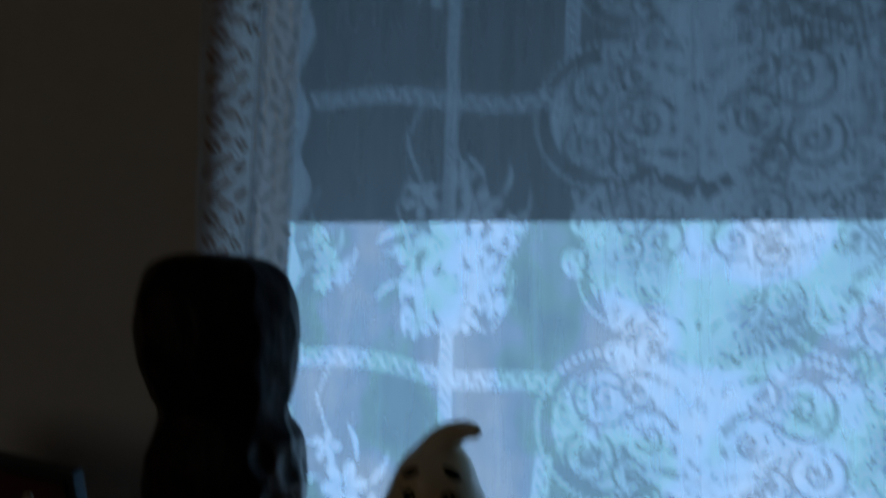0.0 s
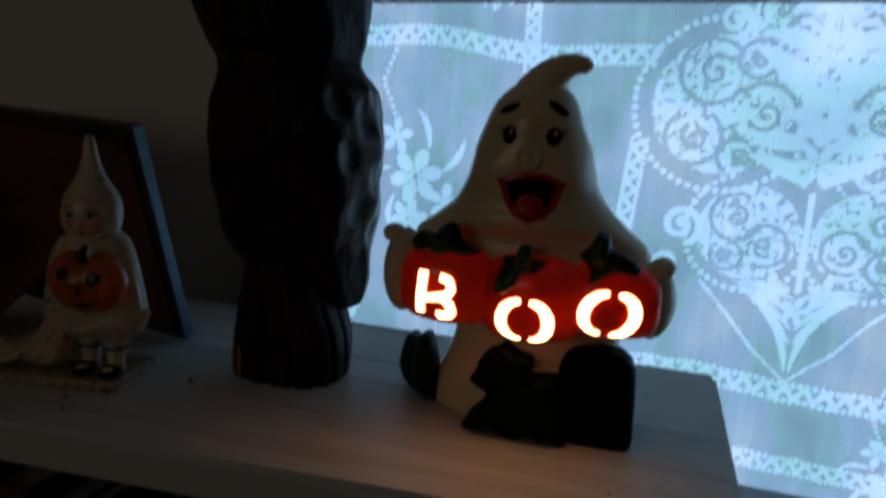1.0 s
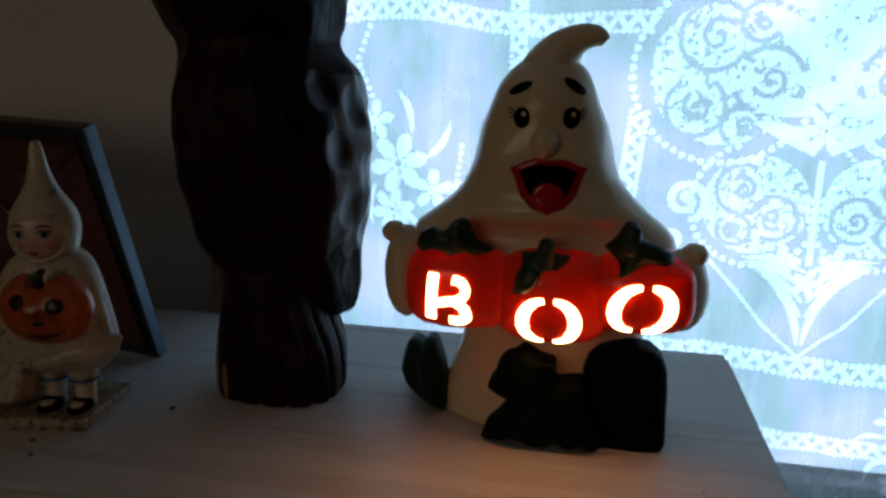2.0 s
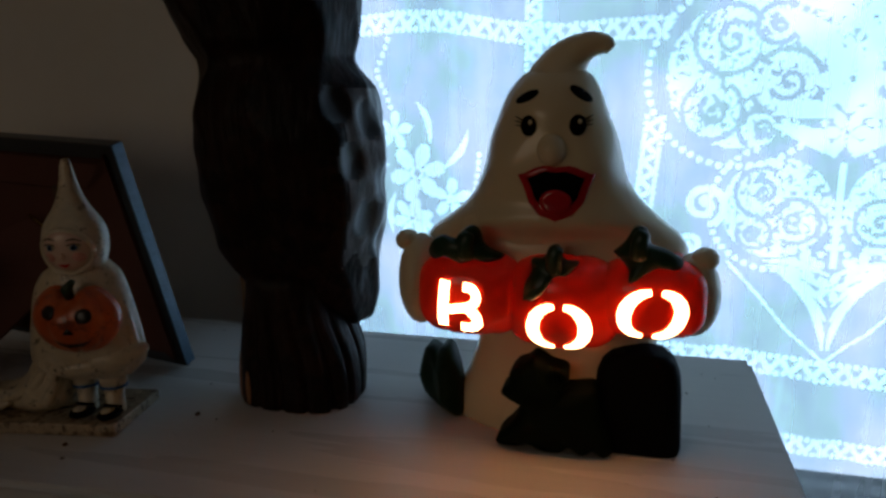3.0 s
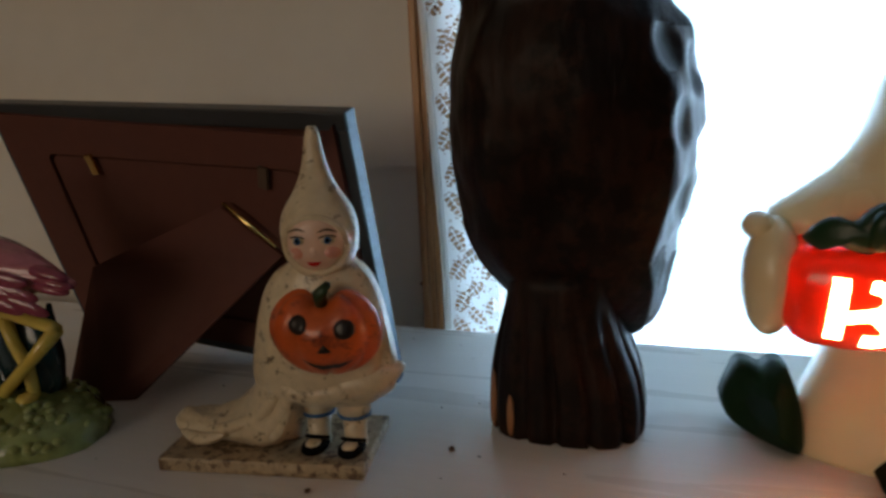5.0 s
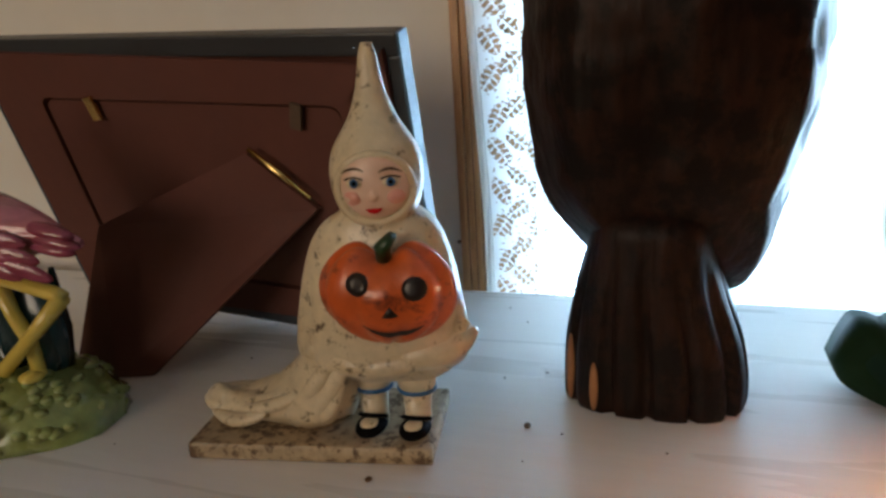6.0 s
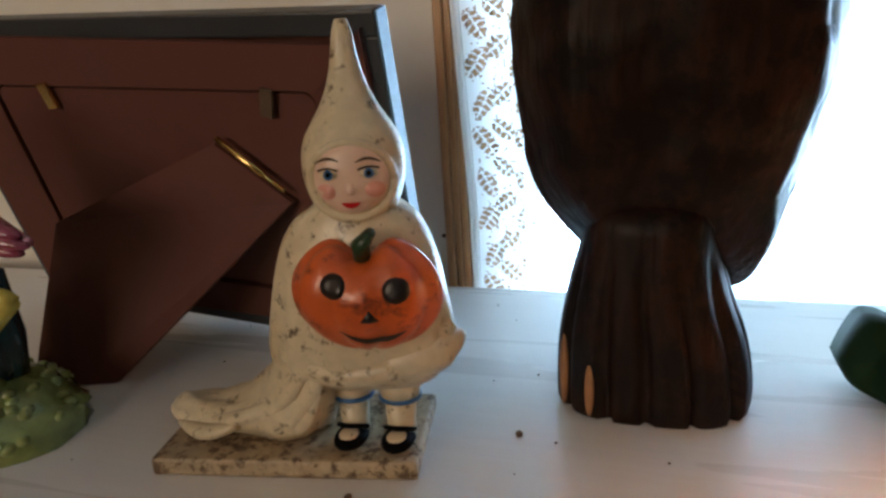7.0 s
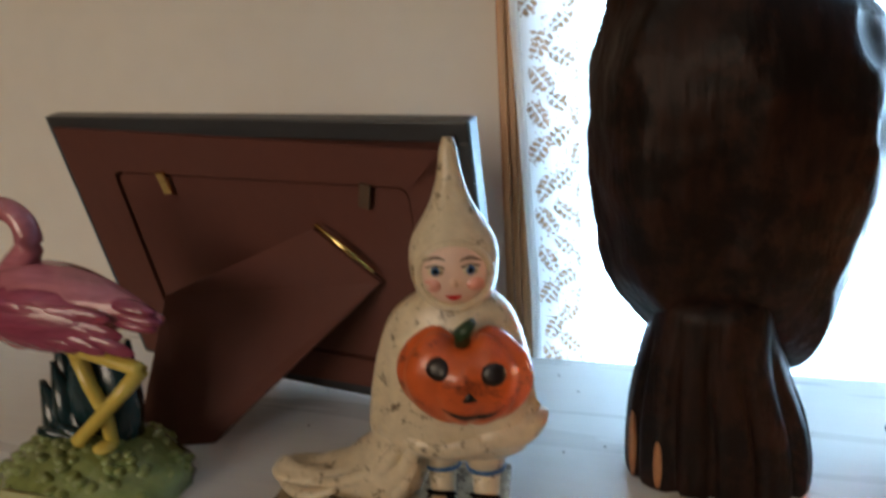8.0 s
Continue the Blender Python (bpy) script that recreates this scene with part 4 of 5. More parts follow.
for f in bm.faces:
    c = f.calc_center_median()
    a = math.degrees(math.atan2((c.y - 0.702) / 0.056, (c.x + 0.088) / 0.0645))
    if any((((a - ang + 180) % 360 - 180) / 11.0) ** 2 + ((c.z - zz) / 0.0120) ** 2 < 1 for ang, zz in FLANK):
        f.material_index = 2
    # the flank between the gouges takes the paler wood with painted-in window sheen
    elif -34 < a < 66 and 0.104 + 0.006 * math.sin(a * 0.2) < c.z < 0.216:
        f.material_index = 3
flute = lambda a, z: 1 - 0.13 * max(0.0, min(1, (0.080 - z) / 0.035)) * max(0.0, math.sin(15 * a + 0.6 + 6 * z + 2.2 * noise.noise(Vector((math.cos(a) * 2.4, math.sin(a) * 2.4, 3.1))))) ** 4 + 0.01 * noise.noise(Vector((math.cos(a) * 3, math.sin(a) * 3, z * 40)))
tail = spline([(0.000, -0.0895, 0.699, 0.0425, 0.0330), (0.004, -0.0895, 0.699, 0.0440, 0.0345), (0.018, -0.0895, 0.701, 0.0440, 0.0365), (0.036, -0.0905, 0.704, 0.0415, 0.0395), (0.056, -0.0920, 0.704, 0.0360, 0.0395), (0.078, -0.0920, 0.702, 0.0300, 0.0370), (0.092, -0.0915, 0.699, 0.0285, 0.0330), (0.101, -0.0915, 0.704, 0.0275, 0.0280), (0.112, -0.0910, 0.714, 0.0240, 0.0280), (0.135, -0.0900, 0.716, 0.0160, 0.0260)], 44)
loft(bm, [outline_ring(z, cx - rx, cx + rx, cy - ry, cy + ry, 120, 2.8, flute) for z, cx, cy, rx, ry in tail])
bird = BVHTree.FromBMesh(bm)
# bare scratches low on the tail and dark gouged spots on the flank that faces the window
for x, z, w, h in ((-0.1160, 0.014, 0.0022, 0.013), (-0.1285, 0.018, 0.0022, 0.018)):
    patch(bm, bird, oval(x, z, w, h, 14), 0.0010, 1, rings=2)
solo("wooden_carving", bm, [DARKWOOD, PALEWOOD, DUSKWOOD, WORNSHEEN], "dark carved wooden bird figure standing on the white shelf", "carving", (-0.09, 0.70, 0.0))

# ---- painted figurine, one plain mesh ----
bm = bmesh.new()
tw = pose(-0.240, 0.630, 0, 0, 0, 9.5)
Y = 0.624
cloak = spline([(0.046, -0.224, -0.172, 0.012, 0.016), (0.053, -0.229, -0.163, 0.020, 0.018), (0.060, -0.230, -0.160, 0.022, 0.018), (0.075, -0.228, -0.161, 0.022, 0.018), (0.090, -0.225, -0.163, 0.021, 0.017), (0.102, -0.221, -0.166, 0.019, 0.016), (0.110, -0.215, -0.170, 0.0165, 0.015), (0.115, -0.207, -0.176, 0.0145, 0.014), (0.118, -0.2040, -0.1790, 0.014, 0.014)], 30)
drape_fold = lambda a, z: 1 + 0.055 * math.sin(9 * a + z * 40 + 1.5 * math.sin(3 * a)) * max(0, min(1, (0.100 - z) / 0.04)) + 0.012 * noise.noise(Vector((3 * math.cos(a), 3 * math.sin(a), z * 60)))
loft(bm, [outline_ring(z, x0, x1, Y - f, Y + b, 48, 2.3, drape_fold) for z, x0, x1, f, b in cloak])
hood = [(0.112, 0.0125, 0.012), (0.117, 0.0152, 0.0150), (0.124, 0.0172, 0.0172), (0.132, 0.0176, 0.0175), (0.139, 0.0160, 0.0160), (0.1445, 0.0128, 0.0130), (0.150, 0.0094, 0.0098), (0.1565, 0.0066, 0.0070), (0.164, 0.0047, 0.0050), (0.172, 0.0034, 0.0036), (0.1765, 0.0020, 0.0020)]
hood = spline([(z, -0.1905 - h, -0.1905 + h, f, f * 0.95) for z, h, f in hood], 40)
loft(bm, [outline_ring(z, x0, x1, Y - 0.004 - f, Y - 0.004 + b, 40, 2.1) for z, x0, x1, f, b in hood])
# trailing cloth
train = spline([(-0.206, 0.046, 0.010, 0.010), (-0.214, 0.040, 0.019, 0.026), (-0.227, 0.031, 0.022, 0.026), (-0.238, 0.024, 0.018, 0.020), (-0.250, 0.0185, 0.015, 0.0135), (-0.262, 0.0155, 0.013, 0.0100), (-0.272, 0.0150, 0.0115, 0.0090), (-0.280, 0.0160, 0.0095, 0.0085), (-0.285, 0.0160, 0.0050, 0.0045)], 40)
rings_ = []
for i, (x, zc, ry, rz) in enumerate(train):
    rings_.append([(x, Y + 0.002 - 0.12 * (x + 0.205) * -1 * 0.35 + ry * math.cos(a), max(0.0082, zc + rz * math.sin(a) * (1 + 0.17 * math.sin(5 * a + 0.35 * i) + 0.13 * math.sin(11 * a - 0.3 * i) + 0.08 * noise.noise(Vector((a * 2, i * 0.35, 0)))))) for a in [2 * math.pi * k / 28 for k in range(28)]])
loft(bm, rings_)
for x0, x1, z0, z1, r in ((-0.262, -0.220, 0.017, 0.044, 0.0042), (-0.246, -0.212, 0.014, 0.058, 0.0045), (-0.277, -0.246, 0.013, 0.020, 0.0045), (-0.232, -0.205, 0.013, 0.060, 0.0045), (-0.224, -0.208, 0.014, 0.050, 0.0036)):
    tube(bm, spline([(x0, Y - 0.010, z0), ((x0 + x1) / 2, Y - 0.016, (z0 + z1) / 2 - 0.004), (x1, Y - 0.016, z1)], 10), [r * 0.5 + r * 0.5 * math.sin(math.pi * i / 9) for i in range(10)], n=10)
# hem that hangs over the arm
tube(bm, spline([(-0.222, Y - 0.010, 0.060), (-0.205, Y - 0.017, 0.056), (-0.185, Y - 0.017, 0.057), (-0.170, Y - 0.010, 0.063), (-0.162, Y - 0.003, 0.072)], 18), [0.0052] * 18, n=12)
tube(bm, spline([(-0.182, Y - 0.015, 0.0590), (-0.168, Y - 0.012, 0.0615), (-0.1610, Y - 0.004, 0.0630), (-0.1570, Y + 0.002, 0.0650)], 14), [0.0058 + 0.0012 * math.sin(k * 0.35) - 0.0028 * (k / 13) ** 3 for k in range(14)], n=12)
for x in (-0.2015, -0.1825):
    tube(bm, [(x, Y + 0.001, 0.060), (x, Y + 0.001, 0.044), (x, Y + 0.001, 0.036)], [0.0092, 0.0085, 0.0078], n=16)
    tube(bm, [(x, Y + 0.001, 0.0370), (x, Y + 0.001, 0.0345)], 0.0084, 4, n=16)
    tube(bm, [(x, Y + 0.001, 0.036), (x - 0.0003, Y + 0.001, 0.018), (x - 0.0005, Y + 0.001, 0.011)], [0.0064, 0.0056, 0.0060], n=16)
    blob(bm, (x - 0.0005, Y - 0.005, 0.0120), (0.0066, 0.0105, 0.0046), 2, seg=18, rings=10)
    blob(bm, (x - 0.0005, Y - 0.0075, 0.0150), (0.0040, 0.0050, 0.0030), 0, seg=14, rings=8)
    tube(bm, spline([(x - 0.0062, Y - 0.002, 0.0165), (x - 0.0005, Y - 0.0065, 0.0195), (x + 0.0056, Y - 0.002, 0.0165)], 10), 0.0012, 2, n=8)
cloth_tree = BVHTree.FromBMesh(bm)
# face with a rolled edge
rim = [(-0.1900 + 0.0137 * math.cos(a), 0.1255 + 0.0128 * math.sin(a)) for a in [2 * math.pi * i / 30 for i in range(31)]]
patch(bm, cloth_tree, oval(-0.1900, 0.1265, 0.0125, 0.0118, 28), 0.0012, 3, rings=4)
tube(bm, [drape(cloth_tree, x, z, 0.0) for x, z in rim], 0.0017, 0, n=8)
face_tree = BVHTree.FromBMesh(bm)
for x in (-0.1968, -0.1836):
    side = -1 if x < -0.19 else 1
    patch(bm, face_tree, oval(x, 0.1284, 0.0031, 0.0017, 16), 0.0005, 0, rings=1)
    patch(bm, face_tree, oval(x, 0.1285, 0.0017, 0.0017, 12), 0.0008, 4, rings=1)
    patch(bm, face_tree, oval(x, 0.1286, 0.0009, 0.0010, 10), 0.0010, 2, rings=1)
    strip(bm, [(x - 0.0034 + 0.00068 * q, 0.1298 + 0.0009 * math.sin(math.pi * q / 10)) for q in range(11)], 0.0006, lambda u, v: drape(face_tree, u, v, 0.0008), 2)
    strip(bm, [(x - 0.0040 + 0.0008 * q, 0.1322 + 0.0013 * math.sin(math.pi * q / 10) - side * 0.00005 * q) for q in range(11)], [0.0003 + 0.0007 * math.sin(math.pi * q / 10) for q in range(11)], lambda u, v: drape(face_tree, u, v, 0.0006), 6)
    patch(bm, face_tree, oval(x + side * 0.0014, 0.1228, 0.0034, 0.0029, 14), 0.0002, 7, rings=1)
strip(bm, [(-0.1934 + 0.0006 * q, 0.1190 - 0.0010 * math.sin(math.pi * q / 10)) for q in range(11)], [0.0004 + 0.0017 * math.sin(math.pi * q / 10) for q in range(11)], lambda u, v: drape(face_tree, u, v, 0.0008), 5)
blob(bm, drape(face_tree, -0.1903, 0.1236, 0.0), (0.0017, 0.0016, 0.0022), 3, seg=10, rings=8)
for v in bm.verts:
    v.co.x = -0.09 + (v.co.x + 0.09) * 1.085
    v.co.z = 0.165 + (v.co.z - 0.165) * 1.085 if v.co.z > 0.045 else 0.0078 + (v.co.z - 0.008) * 0.735
# pumpkin held in front
lobes = lambda p: Vector((p.x, p.y, p.z - 0.40 * math.exp(-(p.x / 0.25) ** 2) * max(0, p.z))) * (1 - 0.085 * abs(math.sin(4.2 * math.atan2(p.x, -p.y + 1e-6))) ** 5)
blob(bm, (-0.1935, Y - 0.019, 0.0815), (0.0290, 0.0170, 0.0226), 4 + 4, None, 48, 28, lobes)
pt = BVHTree.FromBMesh(bm)
for x, z, rx, rz in ((-0.2010, 0.0880, 0.0050, 0.0045), (-0.1785, 0.0865, 0.0050, 0.0048)):
    patch(bm, pt, oval(x, z, rx, rz, 16), 0.0005, 9, rings=2)
patch(bm, pt, [(-0.1915, 0.0755), (-0.1880, 0.0800), (-0.1850, 0.0755), (-0.1880, 0.0750)], 0.0005, 9, rings=1)
strip(bm, [(-0.2000 + 0.0012 * i, 0.0712 - 0.0042 * math.sin(math.pi * i / 20)) for i in range(21)], [0.0003 + 0.0026 * math.sin(math.pi * i / 20) for i in range(21)], lambda x, z: drape(pt, x, z, 0.0006), 9)
tube(bm, [(-0.1925, Y - 0.024, 0.0960), (-0.1915, Y - 0.027, 0.1015), (-0.1890, Y - 0.028, 0.1060)], [0.0030, 0.0034, 0.0026], 10, n=12)
# the figure turns a little on its plinth; the trailing cloth stays behind
for v in bm.verts:
    turn = (radians(5) + radians(11) * max(0.0, min(1.0, (v.co.z - 0.103) / 0.008))) * max(0.0, min(1.0, (v.co.x + 0.252) / 0.035))
    dx, dy = v.co.x + 0.2005, v.co.y - 0.620
    v.co.x, v.co.y = -0.1995 + dx * math.cos(turn) - dy * math.sin(turn), 0.620 + dx * math.sin(turn) + dy * math.cos(turn)
box(bm, -0.0560, 0.0575, -0.0320, 0.0255, 0.0, 0.008, 0.0015, 1, tw)
solo("figurine", bm, [IRON, PLINTH, BLACK, SKIN, BLUE, LIPS, CRUMB, BLUSH, PUMPKIN, DUSKWOOD, LEAF], "worn cream painted figurine holding an orange pumpkin on a plinth", "figurine", (-0.238, 0.624, 0.0))


# ---- picture frame seen from behind ----
pic = thing("picture_frame", "picture frame with brown backing board and easel leg", "picture frame", (-0.33, 0.75, 0.0))
FW, FH = 0.293, 0.191
FM = Matrix.Translation((-0.3535, 0.7350, 0.0080)) @ Matrix.Rotation(radians(-6), 4, "Z") @ Matrix.Rotation(radians(17.4), 4, "X") @ Matrix.Rotation(radians(3.2), 4, "Y")
# local: x along the frame, z up its back, y towards the wall
for d in ((-FW / 2, FW / 2, 0.0, 0.010, FH - 0.011, FH), (-FW / 2, FW / 2, 0.0, 0.010, 0.0, 0.011)):
    part("rail", box(bmesh.new(), *d, bevel=0.0012, m=FM), FRAME, pic, "black lacquered frame rail")
for x0 in (-FW / 2, FW / 2 - 0.010):
    part("rail", box(bmesh.new(), x0, x0 + 0.010, 0.0005, 0.010, 0.0112, FH - 0.0112, bevel=0.0012, m=FM), FRAME, pic, "black lacquered frame rail")
# thin edge strips that carry the window's blue reflection as colour
for x0 in (-FW / 2 - 0.0012, FW / 2 + 0.0002):
    part("outer_edge", box(bmesh.new(), x0, x0 + 0.001, 0.0005, 0.0098, 0.0005, FH - 0.0005, m=FM), FRAMESIDE, pic, "outer edge of the frame, coloured with blue window light")
backing = part("backing_board", box(bmesh.new(), -FW / 2 + 0.0075, FW / 2 - 0.0075, 0.0045, 0.0075, 0.0075, FH - 0.0075, bevel=0.0006, m=FM), BROWN, pic, "dark brown fibre backing board")
# a raised border round the sunken board, its inner corners rounded
LO, HI, INL, INR, IR = 0.034, 0.1565, -0.100, 0.111, 0.006
inner = []
for cx, cz, a0 in ((INR - IR, HI - IR, 0), (INL + IR, HI - IR, 90), (INL + IR, LO + IR, 180), (INR - IR, LO + IR, 270)):
    inner += [(cx + IR * math.cos(radians(a0 + 18 * k)), cz + IR * math.sin(radians(a0 + 18 * k))) for k in range(6)]
outer = []
for x, z in inner:
    k = min((FW / 2 - 0.0065) / abs(x) if x else 9, (FH / 2 - 0.0065) / abs(z - FH / 2) if z != FH / 2 else 9)
    outer.append((x * k, FH / 2 + (z - FH / 2) * k))
corners = {2: (1, 1), 8: (-1, 1), 14: (-1, -1), 20: (1, -1)}
for k, (sx, sz) in corners.items():
    outer[k] = (sx * (FW / 2 - 0.0065), FH / 2 + sz * (FH / 2 - 0.0065))
bm = bmesh.new()
rows = [[bm.verts.new(FM @ Vector((x, y, z))) for x, z in line] for line, y in ((outer, 0.0044), (outer, -0.0030), (inner, -0.0034), (inner, 0.0044))]
for r0, r1 in zip(rows, rows[1:]):
    for i in range(len(inner)):
        bm.faces.new((r0[i], r0[(i + 1) % len(inner)], r1[(i + 1) % len(inner)], r1[i]))
part("raised_border", bm, BROWN, backing)
bm = bmesh.new()
gap = lambda x, z: Vector((x - math.copysign(0.0016, x), 0, z - math.copysign(0.0020, z - FH / 2)))
rows = [[bm.verts.new(FM @ (gap(x, z) + Vector((0, y, 0)))) for x, z in inner] for y in (0.0044, -0.0012, -0.0016)]
for r0, r1 in zip(rows, rows[1:]):
    for i in range(len(inner)):
        bm.faces.new((r0[i], r0[(i + 1) % len(inner)], r1[(i + 1) % len(inner)], r1[i]))
bm.faces.new(rows[-1])
part("sunken_panel", bm, BROWN, backing)
for x, z, turn in ((-0.057, 0.1525, -8), (0.0855, 0.1520, 14)):
    tab = box(bmesh.new(), -0.0034, 0.0034, -0.0060, -0.0036, -0.0085, 0.0060, bevel=0.0007, m=FM @ Matrix.Translation((x, 0, z)) @ Matrix.Rotation(radians(turn), 4, "Y"))
    part("turn_button", tab, BRASS if x < 0 else CRUMB, pic, "brass retaining tab" if x < 0 else "dark metal retaining tab")
leg = [FM @ Vector((0.0475, -0.0070, 0.1290)), FM @ Vector((0.0850, -0.0070, 0.0975)), Vector((-0.369, 0.6570, 0.0008)), Vector((-0.388, 0.6505, 0.0008)), Vector((-0.424, 0.6570, 0.0040)), Vector((-0.402, 0.6720, 0.087))]
bm = bmesh.new()
va = [bm.verts.new(p) for p in leg]
vb = [bm.verts.new(p + Vector((0.001, 0.0026, 0.0002))) for p in leg]
bm.faces.new(va), bm.faces.new(vb)
for i in range(6):
    bm.faces.new((va[i], va[(i + 1) % 6], vb[(i + 1) % 6], vb[i]))
part("easel_leg", bm, BROWN, pic, "brown fibre easel leg")
a, b = FM @ Vector((0.0510, -0.0080, 0.1325)), FM @ Vector((0.0835, -0.0080, 0.1050))
bm = bmesh.new()
tube(bm, [a + (b - a) * f for f in (0, 0.3, 0.32, 0.68, 0.70, 1)], [0.0014, 0.0014, 0.0020, 0.0020, 0.0014, 0.0014], n=10)
part("hinge", bm, BRASS, pic, "brass easel hinge")

# ---- flamingo figurine, one plain mesh ----
bm = bmesh.new()
FY = 0.600
mound = lambda p: p * (1 + 0.07 * noise.noise(p * 4) + 0.05 * noise.noise(p * 9))
blob(bm, (-0.405, 0.605, 0.0), (0.055, 0.042, 0.031), 3, None, 40, 24, lambda p: Vector((mound(p).x, mound(p).y, max(0.0, mound(p).z))))
rng = random.Random(3)
for k in range(150):
    a, e = rng.uniform(0, 2 * math.pi), rng.uniform(0.12, 1.3)
    p = Vector((-0.405 + 0.054 * math.cos(a) * math.cos(e), 0.605 + 0.041 * math.sin(a) * math.cos(e), 0.0305 * math.sin(e)))
    blob(bm, p, (0.0042, 0.0036, 0.0026), 3, pose(0, 0, 0, rng.uniform(-25, 25), rng.uniform(-40, 10), math.degrees(a)), 8, 6)
for k in range(16):
    x, y = -0.403 + rng.uniform(-0.024, 0.018), 0.612 + rng.uniform(-0.006, 0.012)
    h = rng.uniform(0.05, 0.088)
    lean = rng.uniform(-0.010, 0.010)
    tube(bm, [(x, y, 0.018), (x + lean * 0.4, y, h * 0.6), (x + lean, y, h)], [0.0060, 0.0072, 0.0014], 2, n=8)
blob(bm, (-0.398, 0.612, 0.045), (0.024, 0.010, 0.034), 2)
for s in (-1, 1):
    tube(bm, spline([(-0.400, 0.600, 0.028), (-0.412 + 0.012 * s, 0.596, 0.033), (-0.420 + 0.006 * s, 0.594, 0.036 + 0.003 * s)], 8), [0.005, 0.0042, 0.003, 0.003, 0.003, 0.003, 0.002, 0.001], 2, n=8)
# legs
tube(bm, [(-0.402, 0.598, 0.082), (-0.380, 0.597, 0.078), (-0.357, 0.597, 0.0735), (-0.3545, 0.597, 0.0715)], [0.0042, 0.0036, 0.0038, 0.0042], 1, n=10)
tube(bm, [(-0.3545, 0.597, 0.0720), (-0.372, 0.594, 0.055), (-0.392, 0.592, 0.037), (-0.396, 0.591, 0.033)], [0.0042, 0.0036, 0.0036, 0.0042], 1, n=10)
tube(bm, [(-0.398, 0.600, 0.080), (-0.392, 0.600, 0.060), (-0.385, 0.600, 0.046), (-0.381, 0.598, 0.029)], [0.0044, 0.0038, 0.0038, 0.0034], 1, n=10)
blob(bm, (-0.382, 0.594, 0.0300), (0.006, 0.006, 0.003), 1)
# body, wing feathers, tail, neck
trunk = spline([(-0.3385, 0.0985, 0.0012, 0.0018), (-0.350, 0.1005, 0.0050, 0.0050), (-0.366, 0.1030, 0.0100, 0.0105), (-0.384, 0.1035, 0.0165, 0.0165), (-0.404, 0.1025, 0.0220, 0.0215), (-0.424, 0.1020, 0.0230, 0.0225), (-0.440, 0.1035, 0.0175, 0.0180), (-0.450, 0.1060, 0.0100, 0.0110), (-0.454, 0.1075, 0.0030, 0.0040)], 44)
plume = lambda x, a: 1 + 0.035 * math.sin(9 * a + 160 * x + 2 * noise.noise(Vector((x * 60, a, 0)))) * max(0.0, min(1.0, (x + 0.445) / 0.03))
loft(bm, [[(x, FY + ry * plume(x, a) * math.cos(a), zc + rz * plume(x, a) * math.sin(a)) for a in [2 * math.pi * k / 48 for k in range(48)]] for x, zc, ry, rz in trunk])
# the folded wing, its feathers lying one over the other towards the tail
blob(bm, (-0.401, FY - 0.0145, 0.1000), (0.034, 0.0085, 0.0165), 4, pose(0, 0, 0, 0, 9, 7), 28, 16)
for row, n in ((0, 6), (1, 6), (2, 5)):
    for k in range(n):
        u = k / (n - 1)
        x, z = -0.424 + 0.052 * u + 0.005 * row, 0.1090 - 0.0075 * row - 0.006 * u
        blob(bm, (x, FY - 0.0225 + 0.0085 * u * u + 0.0010 * row, z), (0.0135, 0.0017, 0.0040), 4, pose(0, 0, 0, 0, 14 + 5 * row, 6 + 10 * u), 14, 8)
for dz, l in ((0.0035, 0.017), (-0.0005, 0.020), (-0.0045, 0.016)):
    blob(bm, (-0.356, FY - 0.003, 0.1015 + dz), (l, 0.0050, 0.0036), 4, pose(0, 0, 0, 0, 12, 0), 14, 8)
neck = spline([(-0.440, FY, 0.104, 0.0115), (-0.428, FY, 0.120, 0.0085), (-0.4165, FY, 0.133, 0.0066), (-0.4185, FY, 0.146, 0.0060), (-0.431, FY, 0.1525, 0.0060), (-0.447, FY, 0.150, 0.0064), (-0.458, FY, 0.143, 0.0080), (-0.466, FY, 0.132, 0.0050), (-0.467, FY, 0.122, 0.0025)], 34)
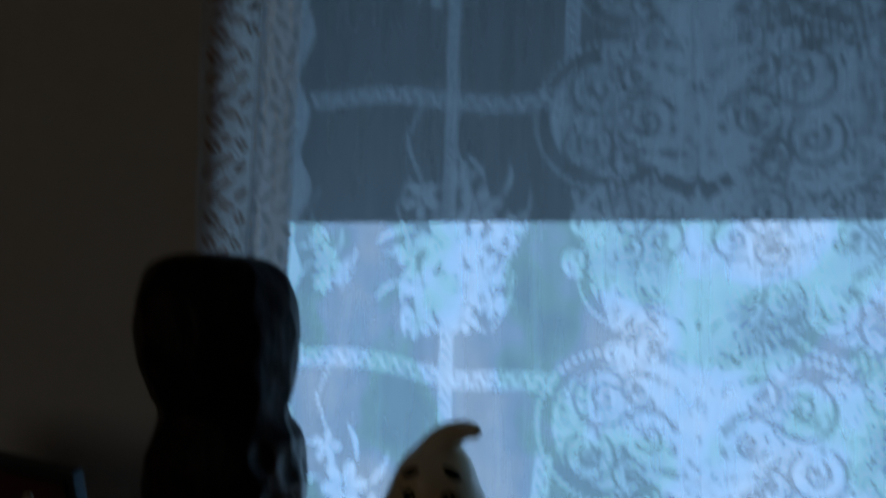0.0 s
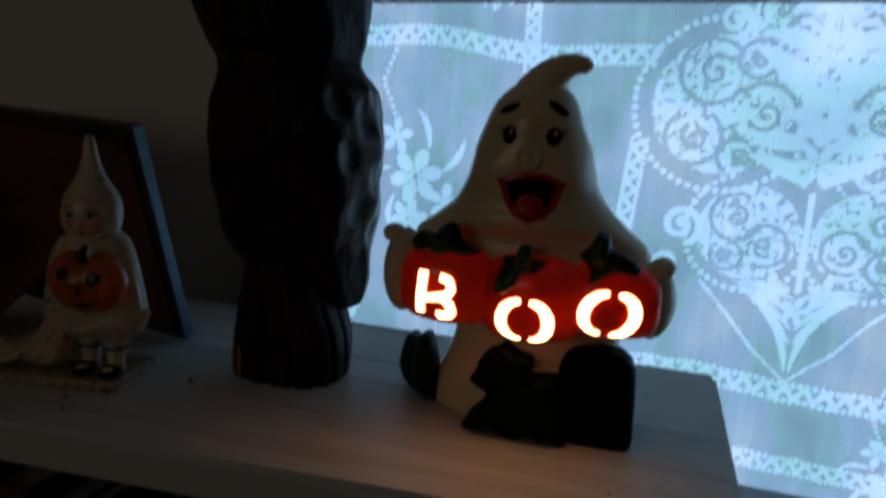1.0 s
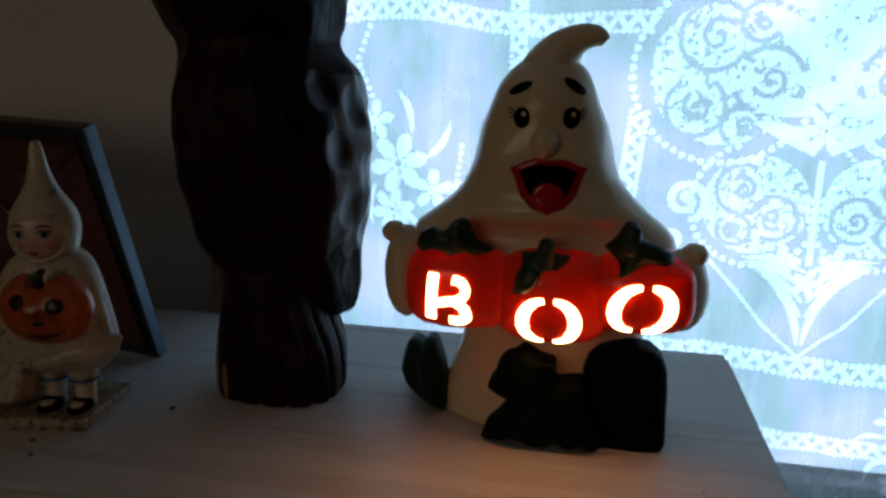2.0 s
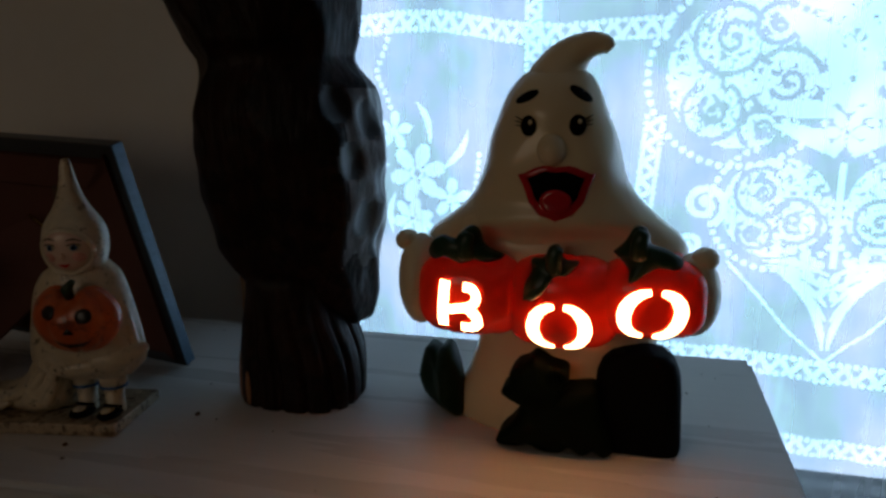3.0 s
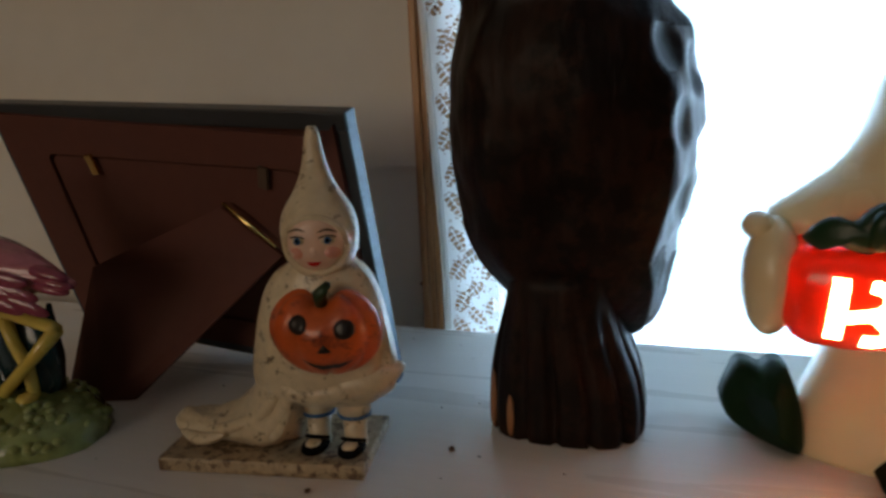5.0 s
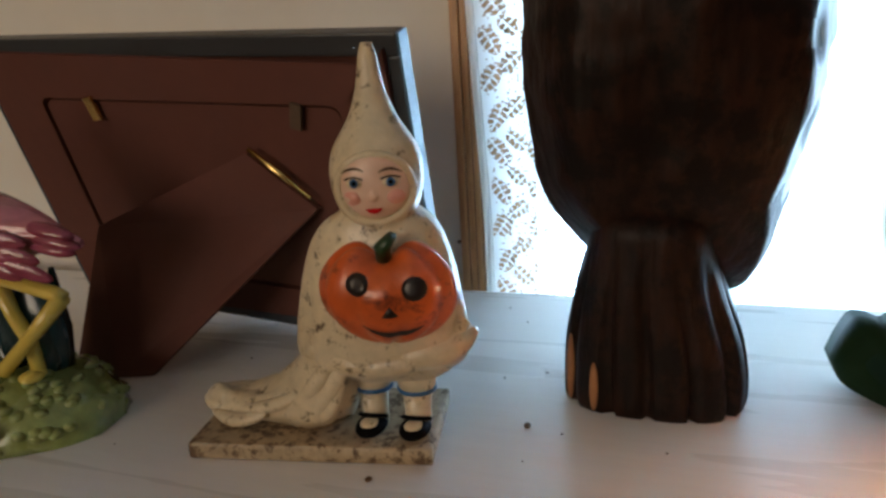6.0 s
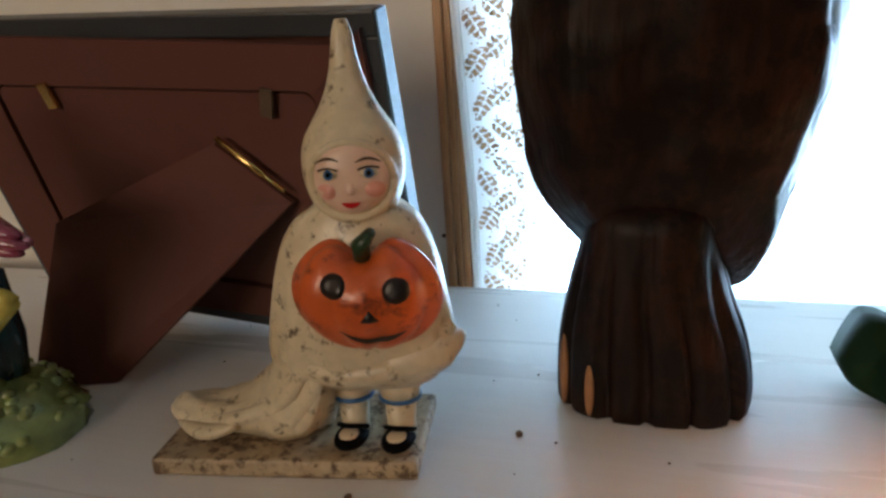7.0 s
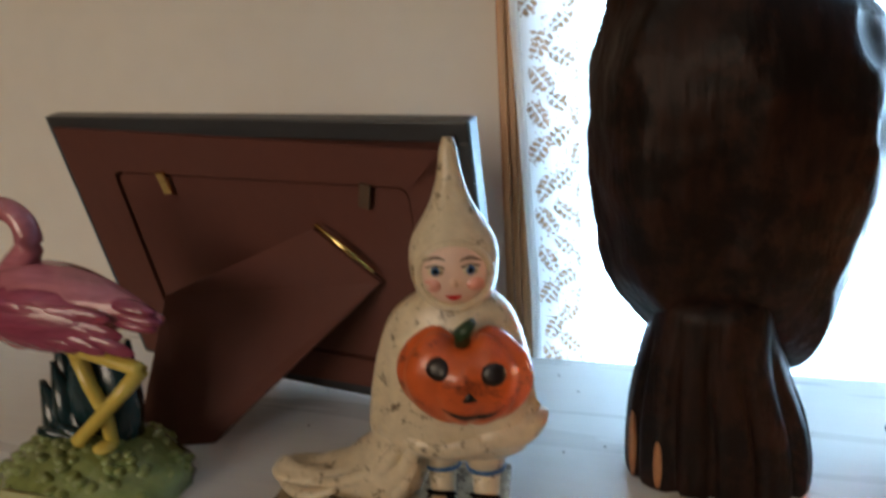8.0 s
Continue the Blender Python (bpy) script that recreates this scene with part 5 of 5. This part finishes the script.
tube(bm, [p[:3] for p in neck], [p[3] for p in neck], 0, n=14)
box(bm, -0.022, 0.022, -0.002, 0.003, -0.006, 0.006, 0.001, 5, pose(-0.402, 0.5655, 0.0105, -25, 0, 0))
solo("flamingo_figurine", bm, [PINK, YELLOW, TEAL, GRASS, PINKDARK, PLAQUE], "glazed pink bird figurine with yellow legs on green grass", "figurine", (-0.405, 0.605, 0.0))
font = bpy.data.curves.new("lettering", "FONT")
font.body, font.size, font.extrude, font.align_x = "FL", 0.010, 0.0002, "RIGHT"
font_ob = new("lettering", font)
bpy.context.view_layer.update()
me = bpy.data.meshes.new_from_object(font_ob.evaluated_get(bpy.context.evaluated_depsgraph_get()))
bpy.data.objects.remove(font_ob)
me.materials.append(BLACK)
word = new("lettering", me)
word.parent = bpy.data.objects["flamingo_figurine"]
word.matrix_basis = Matrix.Translation((-0.405, 0.605, 0)).inverted() @ pose(-0.3815, 0.5632, 0.0080, 65, 0, 0)
tagged(word, "dark hand-painted letters")

# ---- nail in the wall beside the trim ----
bm = bmesh.new()
blob(bm, (-0.2408, 0.8640, 0.0290), (0.0016, 0.0016, 0.0016), seg=12, rings=8)
tube(bm, [(-0.2408, 0.8640, 0.0290), (-0.2408, 0.8664, 0.0290)], 0.0007, n=8)
solo("nail", bm, CRUMB, "small dark nail head in the off-white wall", "nail", (-0.2408, 0.8650, 0.0290))

# ---- crumbs on the shelf ----
rng = random.Random(5)
spots = [(-0.1445, 0.648, 0.0021), (-0.2015, 0.592, 0.0017), (-0.128, 0.645, 0.0008), (-0.190, 0.578, 0.0012), (0.160, 0.610, 0.0010)]
spots += [(rng.uniform(-0.34, 0.21), rng.uniform(0.58, 0.82), rng.uniform(0.0004, 0.0008)) for _ in range(30)]
bm = bmesh.new()
for x, y, r in spots:
    blob(bm, (x, y, r * 0.55), (r, r * 0.8, r * 0.6), 0, pose(0, 0, 0, 0, 0, rng.uniform(0, 180)), 8, 6)
tagged(part("crumbs", bm, CRUMB), "small brown crumbs lying on the white shelf", "crumbs", kind="stuff")
